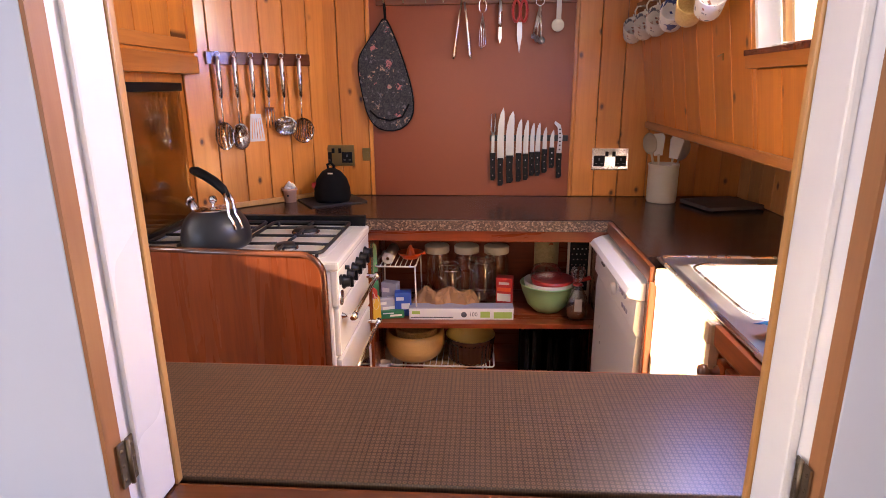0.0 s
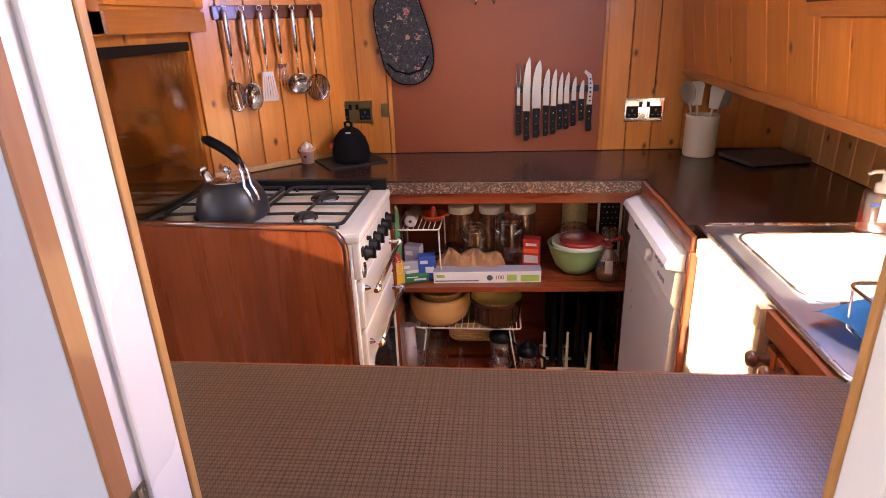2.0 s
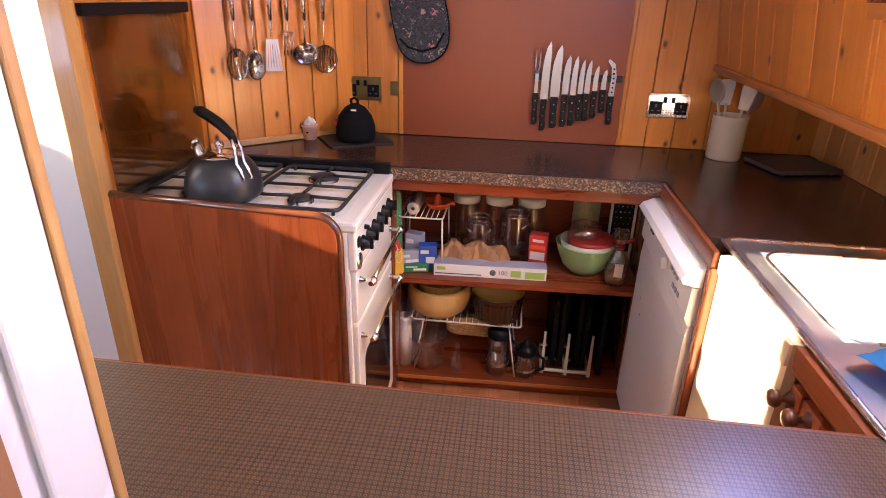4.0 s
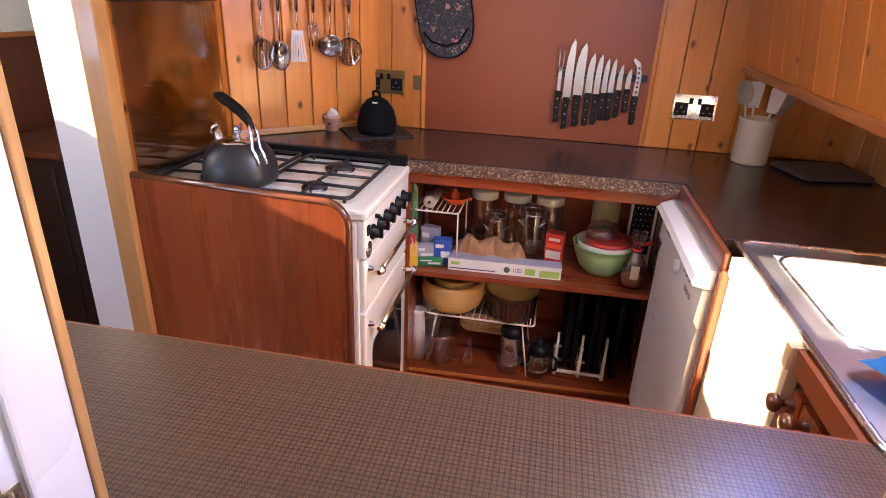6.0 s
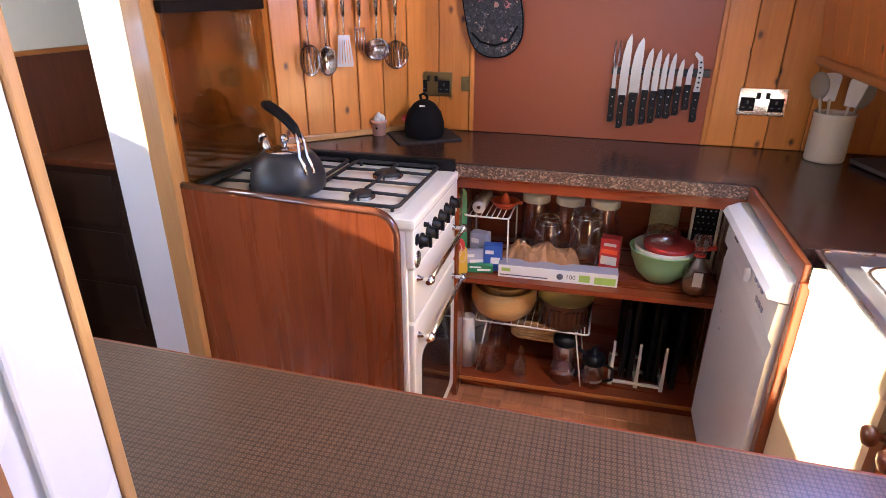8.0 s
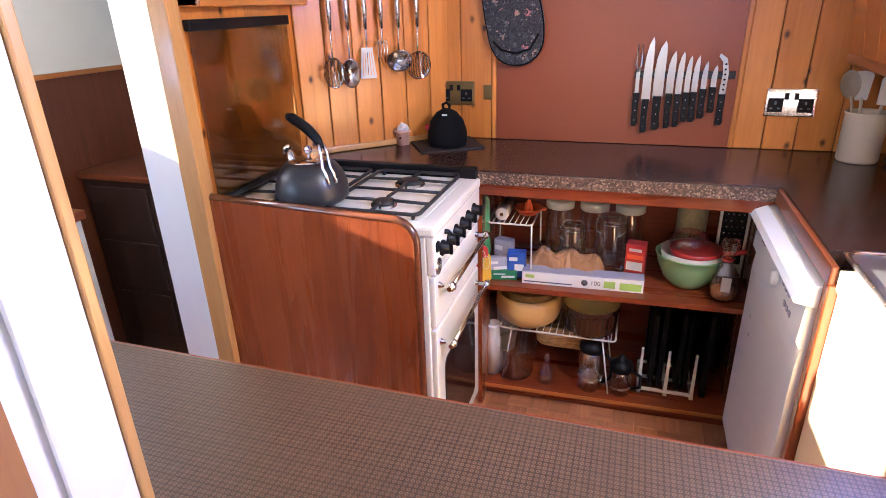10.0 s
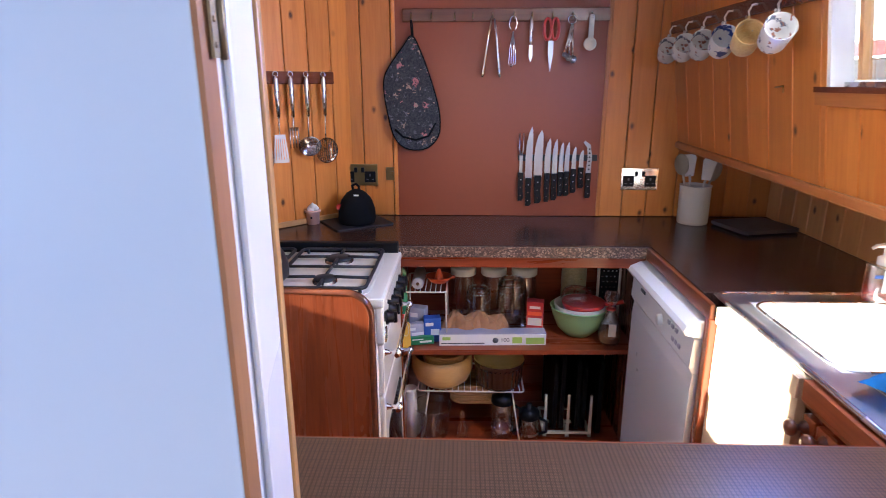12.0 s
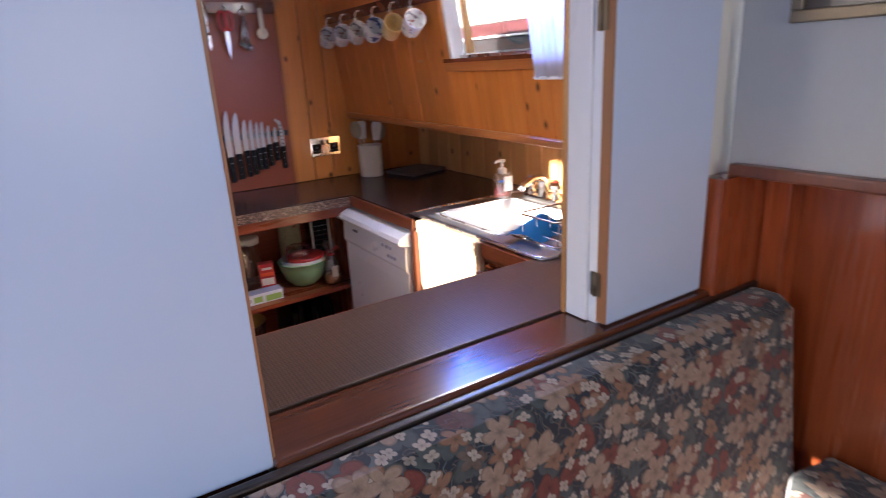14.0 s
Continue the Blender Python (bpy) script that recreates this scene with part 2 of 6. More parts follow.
def dotted_laminate():
    """Brown worktop laminate printed with a grid of tiny rings."""
    m = Mat("dotted_brown_laminate", (0.1, 0.06, 0.05), 0.3)
    off = m.node("VectorMath")
    off.operation = "ADD"
    off.inputs[1].default_value = (5.0, 5.0, 0.0)
    m.link(m.coords((1, 1, 1)), off.inputs[0])
    v = off.outputs[0]

    def lattice(period):
        """Distance from the middle of the nearest cell of a square lattice."""
        big = m.node("VectorMath")
        big.operation = "SCALE"
        big.inputs[3].default_value = 1 / period
        m.link(v, big.inputs[0])
        fr = m.node("VectorMath")
        fr.operation = "FRACTION"
        m.link(big.outputs[0], fr.inputs[0])
        flat = m.node("VectorMath")
        flat.operation = "MULTIPLY"
        flat.inputs[1].default_value = (1, 1, 0)
        m.link(fr.outputs[0], flat.inputs[0])
        d = m.node("VectorMath")
        d.operation = "DISTANCE"
        d.inputs[1].default_value = (0.5, 0.5, 0)
        m.link(flat.outputs[0], d.inputs[0])
        return d.outputs["Value"]

    ring = m.ramp(lattice(0.0064), [(0.10, (0.2, 0.2, 0.2)), (0.20, (1, 1, 1)), (0.32, (1, 1, 1)), (0.44, (0.05, 0.05, 0.05)), (0.60, (0, 0, 0)), (0.67, (0.6, 0.6, 0.6))])
    floret = m.ramp(lattice(0.0192), [(0.15, (0.9, 0.9, 0.9)), (0.40, (0.65, 0.65, 0.65)), (0.52, (0.40, 0.40, 0.40)), (0.70, (0.65, 0.65, 0.65))])
    print_ = m.mix(0.32, ring, floret)
    base = m.mix(m.noise(m.coords(), 3.0, 3), (0.022, 0.012, 0.008), (0.032, 0.018, 0.011))
    m.colour(m.mix(print_, base, (0.155, 0.088, 0.051)))
    m.set("Specular IOR Level", 0.42)
    m.roughness(m.noise(m.coords(), 14, 4), 0.25, 0.38)
    m.bump(ring, 0.1, 0.0004)
    return m.m


def speckled(name, dark, mid, light, scale, rough):
    m = Mat(name, mid, rough)
    v = m.coords()
    vo = m.node("TexVoronoi", Scale=scale)
    m.link(v, vo.inputs["Vector"])
    sep = m.node("SeparateXYZ")
    m.link(vo.outputs["Color"], sep.inputs[0])
    col = m.ramp(sep.outputs[0], [(0.0, dark), (0.45, dark), (0.5, mid), (0.78, mid), (0.85, light)])
    m.colour(m.mix(0.3, col, m.mix(m.noise(v, 3, 3), dark, mid)))
    m.roughness(m.noise(v, 9, 4), rough - 0.05, rough + 0.12)
    return m.m


LAMINATE = dotted_laminate()
WORKTOP = speckled("dark_speckled_worktop", (0.034, 0.016, 0.011), (0.055, 0.027, 0.019), (0.085, 0.047, 0.034), 260, 0.17)
WORKEDGE = speckled("granite_print_edge", (0.04, 0.022, 0.016), (0.15, 0.085, 0.055), (0.36, 0.25, 0.17), 210, 0.3)


def floral(name, ground, blooms, scale, leaf=(0.10, 0.13, 0.10)):
    m = Mat(name, ground, 0.9, 0, 0.2)
    v = m.coords()
    nz = m.node("TexNoise", Scale=scale * 1.3, Detail=2)
    m.link(v, nz.inputs["Vector"])
    warp = m.node("VectorMath")
    warp.operation = "MULTIPLY_ADD"
    warp.inputs[1].default_value = (0.045, 0.045, 0.045)
    m.link(nz.outputs["Color"], warp.inputs[0])
    m.link(v, warp.inputs[2])
    col = m.mix(m.ramp(m.noise(warp.outputs[0], scale * 2.2, 3), [(0.47, (0, 0, 0)), (0.53, (1, 1, 1))]), ground, leaf)
    for i, (bl, sc, size) in enumerate(blooms):
        mp = m.node("Mapping")
        mp.inputs["Location"].default_value = (i * 3.7, i * 1.9, i * 2.3)
        m.link(warp.outputs[0], mp.inputs["Vector"])
        vo = m.node("TexVoronoi", Scale=sc)
        m.link(mp.outputs[0], vo.inputs["Vector"])
        petals = m.noise(mp.outputs[0], sc * 3.2, 2, 0.7)
        ad = m.node("Math")
        ad.operation = "MULTIPLY_ADD"
        ad.inputs[1].default_value = 0.55
        m.link(petals, ad.inputs[0])
        m.link(vo.outputs["Distance"], ad.inputs[2])
        f = m.ramp(ad.outputs[0], [(size, (1, 1, 1)), (size + 0.035, (0, 0, 0))])
        shade = m.mix(m.noise(mp.outputs[0], sc * 9, 2), tuple(c * 0.55 for c in bl), bl)
        col = m.mix(f, col, shade)
    m.colour(col)
    m.set("Sheen Weight", 0.3)
    m.bump(m.noise(v, 700, 2), 0.25, 0.0006)
    return m.m


def upholstery():
    """Dark teal furnishing fabric: curling stems, leaves and open cream flowers."""
    m = Mat("floral_upholstery", (0.02, 0.025, 0.03), 0.85, 0, 0.2)

    def math2(op, a, b=0.0, c=0.0):
        n = m.node("Math")
        n.operation = op
        for sock, val in zip(n.inputs, (a, b, c)):
            if isinstance(val, (int, float)):
                sock.default_value = val
            else:
                m.link(val, sock)
        return n.outputs[0]

    sep = m.node("SeparateXYZ")
    m.link(m.coords(), sep.inputs[0])
    flat = m.node("CombineXYZ")
    m.link(sep.outputs[0], flat.inputs[0])
    m.link(math2("MULTIPLY_ADD", sep.outputs[1], 0.8, sep.outputs[2]), flat.inputs[1])
    bend = m.node("TexNoise", Scale=14.0, Detail=2.0)
    m.link(flat.outputs[0], bend.inputs["Vector"])
    warp = m.node("VectorMath")
    warp.operation = "MULTIPLY_ADD"
    warp.inputs[1].default_value = (0.030, 0.030, 0.0)
    m.link(bend.outputs["Color"], warp.inputs[0])
    m.link(flat.outputs[0], warp.inputs[2])
    v = warp.outputs[0]
    col = m.mix(m.noise(v, 9, 3), (0.010, 0.013, 0.020), (0.024, 0.030, 0.036))
    for scale, tone in ((17, (0.085, 0.105, 0.105)), (26, (0.10, 0.075, 0.055))):
        line = math2("ABSOLUTE", math2("SUBTRACT", m.noise(v, scale, 1, 0.4, 1.5), 0.5))
        col = m.mix(m.ramp(line, [(0.010, (1, 1, 1)), (0.026, (0, 0, 0))]), col, tone)

    def sprig(col, scale, size, petals, tone, shift, keep, stretch=1.0):
        mp = m.node("Mapping")
        mp.inputs["Location"].default_value = (shift, shift * 0.7, 0)
        m.link(v, mp.inputs["Vector"])
        vo = m.t.nodes.new("ShaderNodeTexVoronoi")
        vo.voronoi_dimensions = "2D"
        vo.inputs["Scale"].default_value = scale
        vo.inputs["Randomness"].default_value = 0.8
        m.link(mp.outputs[0], vo.inputs["Vector"])
        d = m.node("VectorMath")
        d.operation = "SUBTRACT"
        m.link(mp.outputs[0], d.inputs[0])
        m.link(vo.outputs["Position"], d.inputs[1])
        xy = m.node("SeparateXYZ")
        m.link(d.outputs[0], xy.inputs[0])
        tint = m.node("SeparateXYZ")
        m.link(vo.outputs["Color"], tint.inputs[0])
        angle = math2("ADD", math2("ARCTAN2", xy.outputs[1], math2("MULTIPLY", xy.outputs[0], stretch)), math2("MULTIPLY", tint.outputs[0], 6.28))
        reach = math2("MULTIPLY_ADD", math2("POWER", math2("ABSOLUTE", math2("SINE", math2("MULTIPLY", angle, petals / 2))), 0.6), 0.62, 0.38)
        length = math2("SQRT", math2("ADD", math2("MULTIPLY", xy.outputs[0], xy.outputs[0]), math2("MULTIPLY", xy.outputs[1], xy.outputs[1])))
        rim = math2("DIVIDE", length, math2("MULTIPLY", reach, size))
        inside = m.ramp(rim, [(0.94, (1, 1, 1)), (1.0, (0, 0, 0))])
        chosen = m.ramp(tint.outputs[1], [(keep - 0.01, (1, 1, 1)), (keep + 0.01, (0, 0, 0))])
        veins = m.ramp(rim, [(0.10, tuple(c * 0.35 for c in tone)), (0.24, tuple(c * 0.75 for c in tone)), (0.55, tone), (0.80, tone), (0.92, tuple(c * 0.4 for c in tone))])
        shade = m.mix(m.noise(v, 130, 2), tuple(c * 0.55 for c in tone), veins)
        return m.mix(m.mix(1.0, inside, chosen, "MULTIPLY"), col, shade)

    col = sprig(col, 19, 0.030, 2, (0.075, 0.09, 0.085), 1.3, 0.6, 2.2)
    col = sprig(col, 17, 0.030, 2, (0.19, 0.045, 0.028), 4.1, 0.5, 2.0)
    col = sprig(col, 18, 0.026, 5, (0.28, 0.15, 0.085), 2.7, 0.42)
    col = sprig(col, 30, 0.012, 4, (0.46, 0.38, 0.30), 7.7, 0.6)
    col = sprig(col, 12, 0.036, 5, (0.37, 0.255, 0.18), 5.9, 0.42)
    m.colour(col)
    m.set("Sheen Weight", 0.3)
    m.bump(m.noise(m.coords(), 700, 2), 0.25, 0.0006)
    return m.m


SOFAFABRIC = upholstery()
MITTFABRIC = floral("floral_quilted_cotton", (0.025, 0.025, 0.032), [((0.55, 0.20, 0.20), 19, 0.45), ((0.45, 0.30, 0.22), 27, 0.44), ((0.16, 0.15, 0.17), 34, 0.47)], 60, (0.055, 0.058, 0.060))
MUGPRINT = floral("flower_printed_china", (0.70, 0.68, 0.64), [((0.16, 0.17, 0.22), 26, 0.56), ((0.45, 0.20, 0.14), 34, 0.50)], 40, (0.68, 0.66, 0.62))
MUGYELLOW = floral("yellow_printed_china", (0.72, 0.52, 0.22), [((0.62, 0.60, 0.5), 28, 0.40)], 40, (0.66, 0.45, 0.18))
MUGBLUE = floral("blue_printed_china", (0.70, 0.70, 0.70), [((0.03, 0.06, 0.25), 20, 0.60)], 40, (0.70, 0.69, 0.66))
TINPRINT = floral("flower_printed_tin", (0.42, 0.34, 0.18), [((0.45, 0.12, 0.04), 16, 0.38)], 30, (0.36, 0.30, 0.15))


def wicker_material():
    m = Mat("woven_wicker", (0.5, 0.3, 0.12), 0.6)
    v = m.coords()
    wv = m.node("TexWave", Scale=95.0, Distortion=3.0, Detail=2.0)
    m.link(v, wv.inputs["Vector"])
    m.colour(m.mix(wv.outputs["Fac"], (0.22, 0.105, 0.03), (0.62, 0.38, 0.15)))
    m.bump(wv.outputs["Fac"], 0.6, 0.002)
    return m.m


WICKER = wicker_material()
CORK = wood("cork_parquet", (0.52, 0.22, 0.10), (0.25, 0.085, 0.034), 0.35, "x", 18)


# ---------------------------------------------------------------- mesh helpers
def box(bm, x0, x1, y0, y1, z0, z1, bevel=0.0, seg=2):
    m = Matrix.Translation(((x0 + x1) / 2, (y0 + y1) / 2, (z0 + z1) / 2)) @ Matrix.Diagonal((abs(x1 - x0), abs(y1 - y0), abs(z1 - z0), 1))
    vs = bmesh.ops.create_cube(bm, size=1.0, matrix=m)["verts"]
    if bevel:
        es = {e for v in vs for e in v.link_edges}
        bmesh.ops.bevel(bm, geom=list(es), offset=bevel, segments=seg, affect="EDGES", profile=0.6)
    return bm


def tube(bm, pts, r, seg=8, closed=False):
    """A round bar of radius r (one number, or one for each point) along pts."""
    pts = [Vector(p) for p in pts]
    n = len(pts)
    radii = [r] * n if isinstance(r, (int, float)) else list(r)
    rings, side = [], None
    for i, p in enumerate(pts):
        a, b = pts[(i - 1) % n if closed else max(i - 1, 0)], pts[(i + 1) % n if closed else min(i + 1, n - 1)]
        d = (b - a).normalized()
        if side is None:
            side = d.orthogonal().normalized()
        side = (side - d * side.dot(d)).normalized()
        up = d.cross(side)
        rings.append([bm.verts.new(p + radii[i] * (math.cos(k * math.tau / seg) * side + math.sin(k * math.tau / seg) * up)) for k in range(seg)])
    for i in range(n if closed else n - 1):
        a, b = rings[i], rings[(i + 1) % n]
        for k in range(seg):
            f = bm.faces.new((a[k], a[(k + 1) % seg], b[(k + 1) % seg], b[k]))
            f.smooth = True
    if not closed:
        bm.faces.new(rings[0][::-1])
        bm.faces.new(rings[-1])
    return bm


def lathe(bm, profile, seg=28, centre=(0, 0, 0), axis="z", smooth=True):
    """A body of revolution: profile holds (radius, height)."""
    c = Vector(centre)
    turn = {"z": Matrix.Identity(3), "x": Matrix.Rotation(radians(90), 3, "Y"), "y": Matrix.Rotation(radians(-90), 3, "X")}[axis]
    rings = []
    for r, h in profile:
        if r < 1e-6:
            rings.append([bm.verts.new(c + turn @ Vector((0, 0, h)))])
        else:
            rings.append([bm.verts.new(c + turn @ Vector((r * math.cos(k * math.tau / seg), r * math.sin(k * math.tau / seg), h))) for k in range(seg)])
    for a, b in zip(rings, rings[1:]):
        for k in range(seg):
            q = [a[k % len(a)], a[(k + 1) % seg % len(a)], b[(k + 1) % seg % len(b)], b[k % len(b)]]
            q = list(dict.fromkeys(q))
            if len(q) > 2:
                f = bm.faces.new(q)
                f.smooth = smooth
    return bm


def prism(bm, outline, lo, hi, plane="xz", bevel=0.0):
    """A plate with that outline, from lo to hi along the third axis."""
    def at(u, v, w):
        return {"xz": (u, w, v), "xy": (u, v, w), "yz": (w, u, v)}[plane]
    a = [bm.verts.new(at(u, v, lo)) for u, v in outline]
    b = [bm.verts.new(at(u, v, hi)) for u, v in outline]
    fs = [bm.faces.new(a), bm.faces.new(b[::-1])]
    n = len(a)
    for k in range(n):
        fs.append(bm.faces.new((a[k], b[k], b[(k + 1) % n], a[(k + 1) % n])))
    if bevel:
        es = [e for f in fs[:2] for e in f.edges]
        bmesh.ops.bevel(bm, geom=es, offset=bevel, segments=2, affect="EDGES", profile=0.6)
    return bm


def rounded(x0, x1, y0, y1, r, seg=5):
    pts = []
    for cx, cy, a0 in ((x1 - r, y0 + r, -90), (x1 - r, y1 - r, 0), (x0 + r, y1 - r, 90), (x0 + r, y0 + r, 180)):
        for k in range(seg + 1):
            a = radians(a0 + 90 * k / seg)
            pts.append((cx + r * math.cos(a), cy + r * math.sin(a)))
    return pts


def finish(bm, name, material):
    bmesh.ops.recalc_face_normals(bm, faces=bm.faces[:])
    me = bpy.data.meshes.new(name)
    bm.to_mesh(me)
    bm.free()
    me.materials.append(material)
    return me


def part(name, bm, material, parent=None, label="", at=None):
    ob = new(name, finish(bm, name, material))
    if parent:
        ob.parent = parent
    if at is not None:
        ob.matrix_basis = at
    if label:
        ob["label"] = label
    return ob


def thing(name, base, label, category, group="", turn=0.0):
    ob = new(name)
    ob.empty_display_size = 0.05
    ob.matrix_basis = pose(*base, 0, 0, turn)
    return tagged(ob, label, category, group)


def setting(name, bm, material, label="", category=""):
    return tagged(part(name, bm, material), label, category, kind="structure")


def B(*a, **k):
    return box(bmesh.new(), *a, **k)


def T(*a, **k):
    return tube(bmesh.new(), *a, **k)


def R(*a, **k):
    return lathe(bmesh.new(), *a, **k)


def P(*a, **k):
    return prism(bmesh.new(), *a, **k)

# ---------------------------------------------------------------- structure
GAP = 0.0028
BACK = 2.763


def lean(z):
    """The cabin side leans inward above the rail: its x at height z."""
    return 0.69 - 0.15 * (z - 1.19)


def lean_box(y0, y1, z0, z1, d0, d1):
    bm = bmesh.new()
    vs = [bm.verts.new((lean(z) + d, y, z)) for z in (z0, z1) for y in (y0, y1) for d in (d0, d1)]
    for f in ((0, 1, 3, 2), (4, 6, 7, 5), (0, 4, 5, 1), (2, 3, 7, 6), (0, 2, 6, 4), (1, 5, 7, 3)):
        bm.faces.new([vs[i] for i in f])
    return bm


floor = setting("floor", B(-2.1, 1.2, -2.3, 4.1, -0.06, 0.0), CORK, "red-brown cork and parquet floor", "floor")
ceiling = setting("ceiling", B(-2.1, 1.2, -2.3, 4.1, 1.97, 2.02), OFFWHITE, "pale painted ceiling", "ceiling")
wall_back = setting("wall_back", B(-0.64, 1.12, BACK, BACK + 0.05, 0, 1.97), GROOVE, "galley end wall of varnished pine boards", "wall")
wall_diagonal = setting("wall_diagonal", P([(-1.0, 2.372), (-0.588, 2.775), (-0.62, 2.81), (-1.02, 2.42)], 0.88, 1.97, "xy"), GROOVE, "angled corner wall of pine boards", "wall")
wall_right_lower = setting("wall_right_lower", B(1.08, 1.12, 0.905, BACK, 0, 1.18), GROOVE, "recessed pine wall below the gunwale", "wall")
gunwale = setting("gunwale_shelf", B(0.69, 1.12, 0.905, BACK, 1.18, 1.20), PINE_Y, "pine underside of the gunwale", "wall")
WY0, WY1, WZ0, WZ1 = 1.06, 1.785, 1.417, 1.88
wr = bmesh.new()
for a in ((0.905, WY0, 1.19, 1.97), (WY1, BACK, 1.19, 1.97), (WY0, WY1, 1.19, WZ0), (WY0, WY1, WZ1, 1.97)):
    o = lean_box(*a, 0.008, 0.05)
    me = bpy.data.meshes.new("t")
    o.to_mesh(me)
    o.free()
    wr.from_mesh(me)
wall_right = setting("wall_right", wr, GROOVE, "leaning pine-boarded cabin side with a window", "wall")

wall_partition = setting("wall_partition", B(-1.165, -1.012, 1.845, 4.1, 0, 1.97), WHITE, "white partition wall beside the cooker", "wall")
setting("partition_end", P([(-1.185, 1.838), (-1.052, 1.824), (-1.052, 1.846), (-1.185, 1.848)], 0, 1.97, "xy"), WHITE, "white painted end of the partition", "wall")
setting("trim_partition", B(-1.052, -0.994, 1.815, 1.86, 0, 1.97, bevel=0.004), PINE_EDGE, "pine edging on the partition end", "trim")

# left side of the boat
LX = -2.0
HOLES = [(-0.5, 0.74, 1.18, 1.30), (1.515, 1.92, 1.29, 1.92)]
LOW_HOLES = [(-0.5, 0.74, 1.06, 1.18)]


def side_wall(name, x0, x1, y0, y1, z0, z1, holes, material, label):
    bm = bmesh.new()
    ys = sorted({y0, y1, *(h[0] for h in holes), *(h[1] for h in holes)})
    for a, b in zip(ys, ys[1:]):
        hs = [h for h in holes if h[0] <= a and b <= h[1]]
        if hs:
            box(bm, x0, x1, a, b, z0, hs[0][2])
            box(bm, x0, x1, a, b, hs[0][3], z1)
        else:
            box(bm, x0, x1, a, b, z0, z1)
    return setting(name, bm, material, label, "wall")


side_wall("wall_left", LX - 0.06, LX, -2.3, 4.1, 1.18, 1.97, HOLES, OFFWHITE, "white upper cabin side with windows")
side_wall("wall_left_lower", LX - 0.06, LX, -2.3, 4.1, 0, 1.18, LOW_HOLES, MAHOG, "dark red wooden panelling below the dado")
setting("trim_dado_left", B(LX, LX + 0.02, 0.5, 4.1, 1.172, 1.19, bevel=0.003), PINE_Y, "thin pale dado rail", "trim")
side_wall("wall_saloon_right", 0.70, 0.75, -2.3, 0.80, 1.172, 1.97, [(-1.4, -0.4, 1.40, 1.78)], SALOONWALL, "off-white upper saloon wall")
setting("wall_saloon_lower", B(0.86, 0.91, -2.3, 0.80, 0, 1.172), TEAK, "red wooden panelling behind the settee", "wall")
setting("saloon_gunwale", B(0.70, 0.91, -2.3, 0.80, 1.152, 1.172), TEAK_Y, "wooden shelf of the gunwale", "wall")
setting("trim_dado_right", B(0.672, 0.70, -2.3, 0.784, 1.157, 1.182, bevel=0.005), MAHOG, "red wooden dado rail", "trim")
setting("trim_corner_post", B(0.80, 0.859, 0.715, 0.772, 0, 1.152, bevel=0.004), TEAK, "red wooden corner post", "trim")
setting("wall_stern", B(-2.06, 0.95, -2.35, -2.3, 0, 1.97), OFFWHITE, "pale rear saloon wall", "wall")
setting("wall_far", B(-2.06, -1.0, 4.1, 4.15, 0, 1.97), OFFWHITE, "far end wall of the passage", "wall")
setting("hull_right", B(1.12, 1.16, -2.3, 2.85, 0, 1.2), GREYBOAT, "grey hull side", "wall")

# bulkhead with the serving hatch
BY0, BY1, HX0, HX1, HZ0, HZ1 = 0.822, 0.905, -0.3195, 0.335, 0.875, 1.57
bk = bmesh.new()
for x0, x1, z0, z1 in ((-1.30, HX0 - 0.019, 0, 1.97), (HX1 + 0.019, 1.10, 0, 1.97), (HX0, HX1, 0, HZ0), (HX0, HX1, HZ1, 1.97)):
    box(bk, x0, x1, BY0 + 0.004, BY1, z0, z1)
bulkhead = setting("wall_bulkhead", bk, OFFWHITE, "white bulkhead with a serving hatch", "wall")
setting("bulkhead_panel", B(-1.30, HX0 - 0.005, BY0 - 0.012, BY0 + 0.002, 0, 1.03), MAHOG, "dark wooden panelling on the bulkhead", "wall")
setting("bulkhead_panel_right", B(0.645, 0.86, 0.774, BY0 + 0.002, 0, 1.152), TEAK, "red wooden panelling on the bulkhead", "wall")
setting("trim_bulkhead_dado", B(-1.30, HX0 - 0.32, BY0 - 0.015, BY0 - 0.004, 1.028, 1.040, bevel=0.002), MAHOG_X, "dark dado rail with a pale edge", "trim")

# white hatch frame with a stop bead and a pine edge towards the galley
frame_of = thing("door_frame_hatch", (0, BY0, HZ0), "white gloss hatch frame with pine back edges", "door frame")
frame_of["kind"] = "structure"
for s, xe, proud in ((1, HX0, 0.0065), (-1, HX1, 0.009)):
    part("jamb", B(xe - s * 0.018, xe, -0.002, 0.074, 0.03, HZ1 - HZ0, bevel=0.002), FRAMEPAINT, frame_of)
    part("stop_bead", B(xe, xe + s * proud, 0.018, 0.0735, 0.032, HZ1 - HZ0 - 0.02, bevel=0.003), FRAMEPAINT, frame_of)
    part("back_edge", B(xe - s * 0.018, xe + s * (proud + 0.0025), 0.074, 0.085, 0.03, HZ1 - HZ0, bevel=0.002), PINE_EDGE, frame_of, "pale pine edge strip")
part("head", B(HX0, HX1, -0.002, 0.074, HZ1 - HZ0 - 0.02, HZ1 - HZ0), WHITE, frame_of)


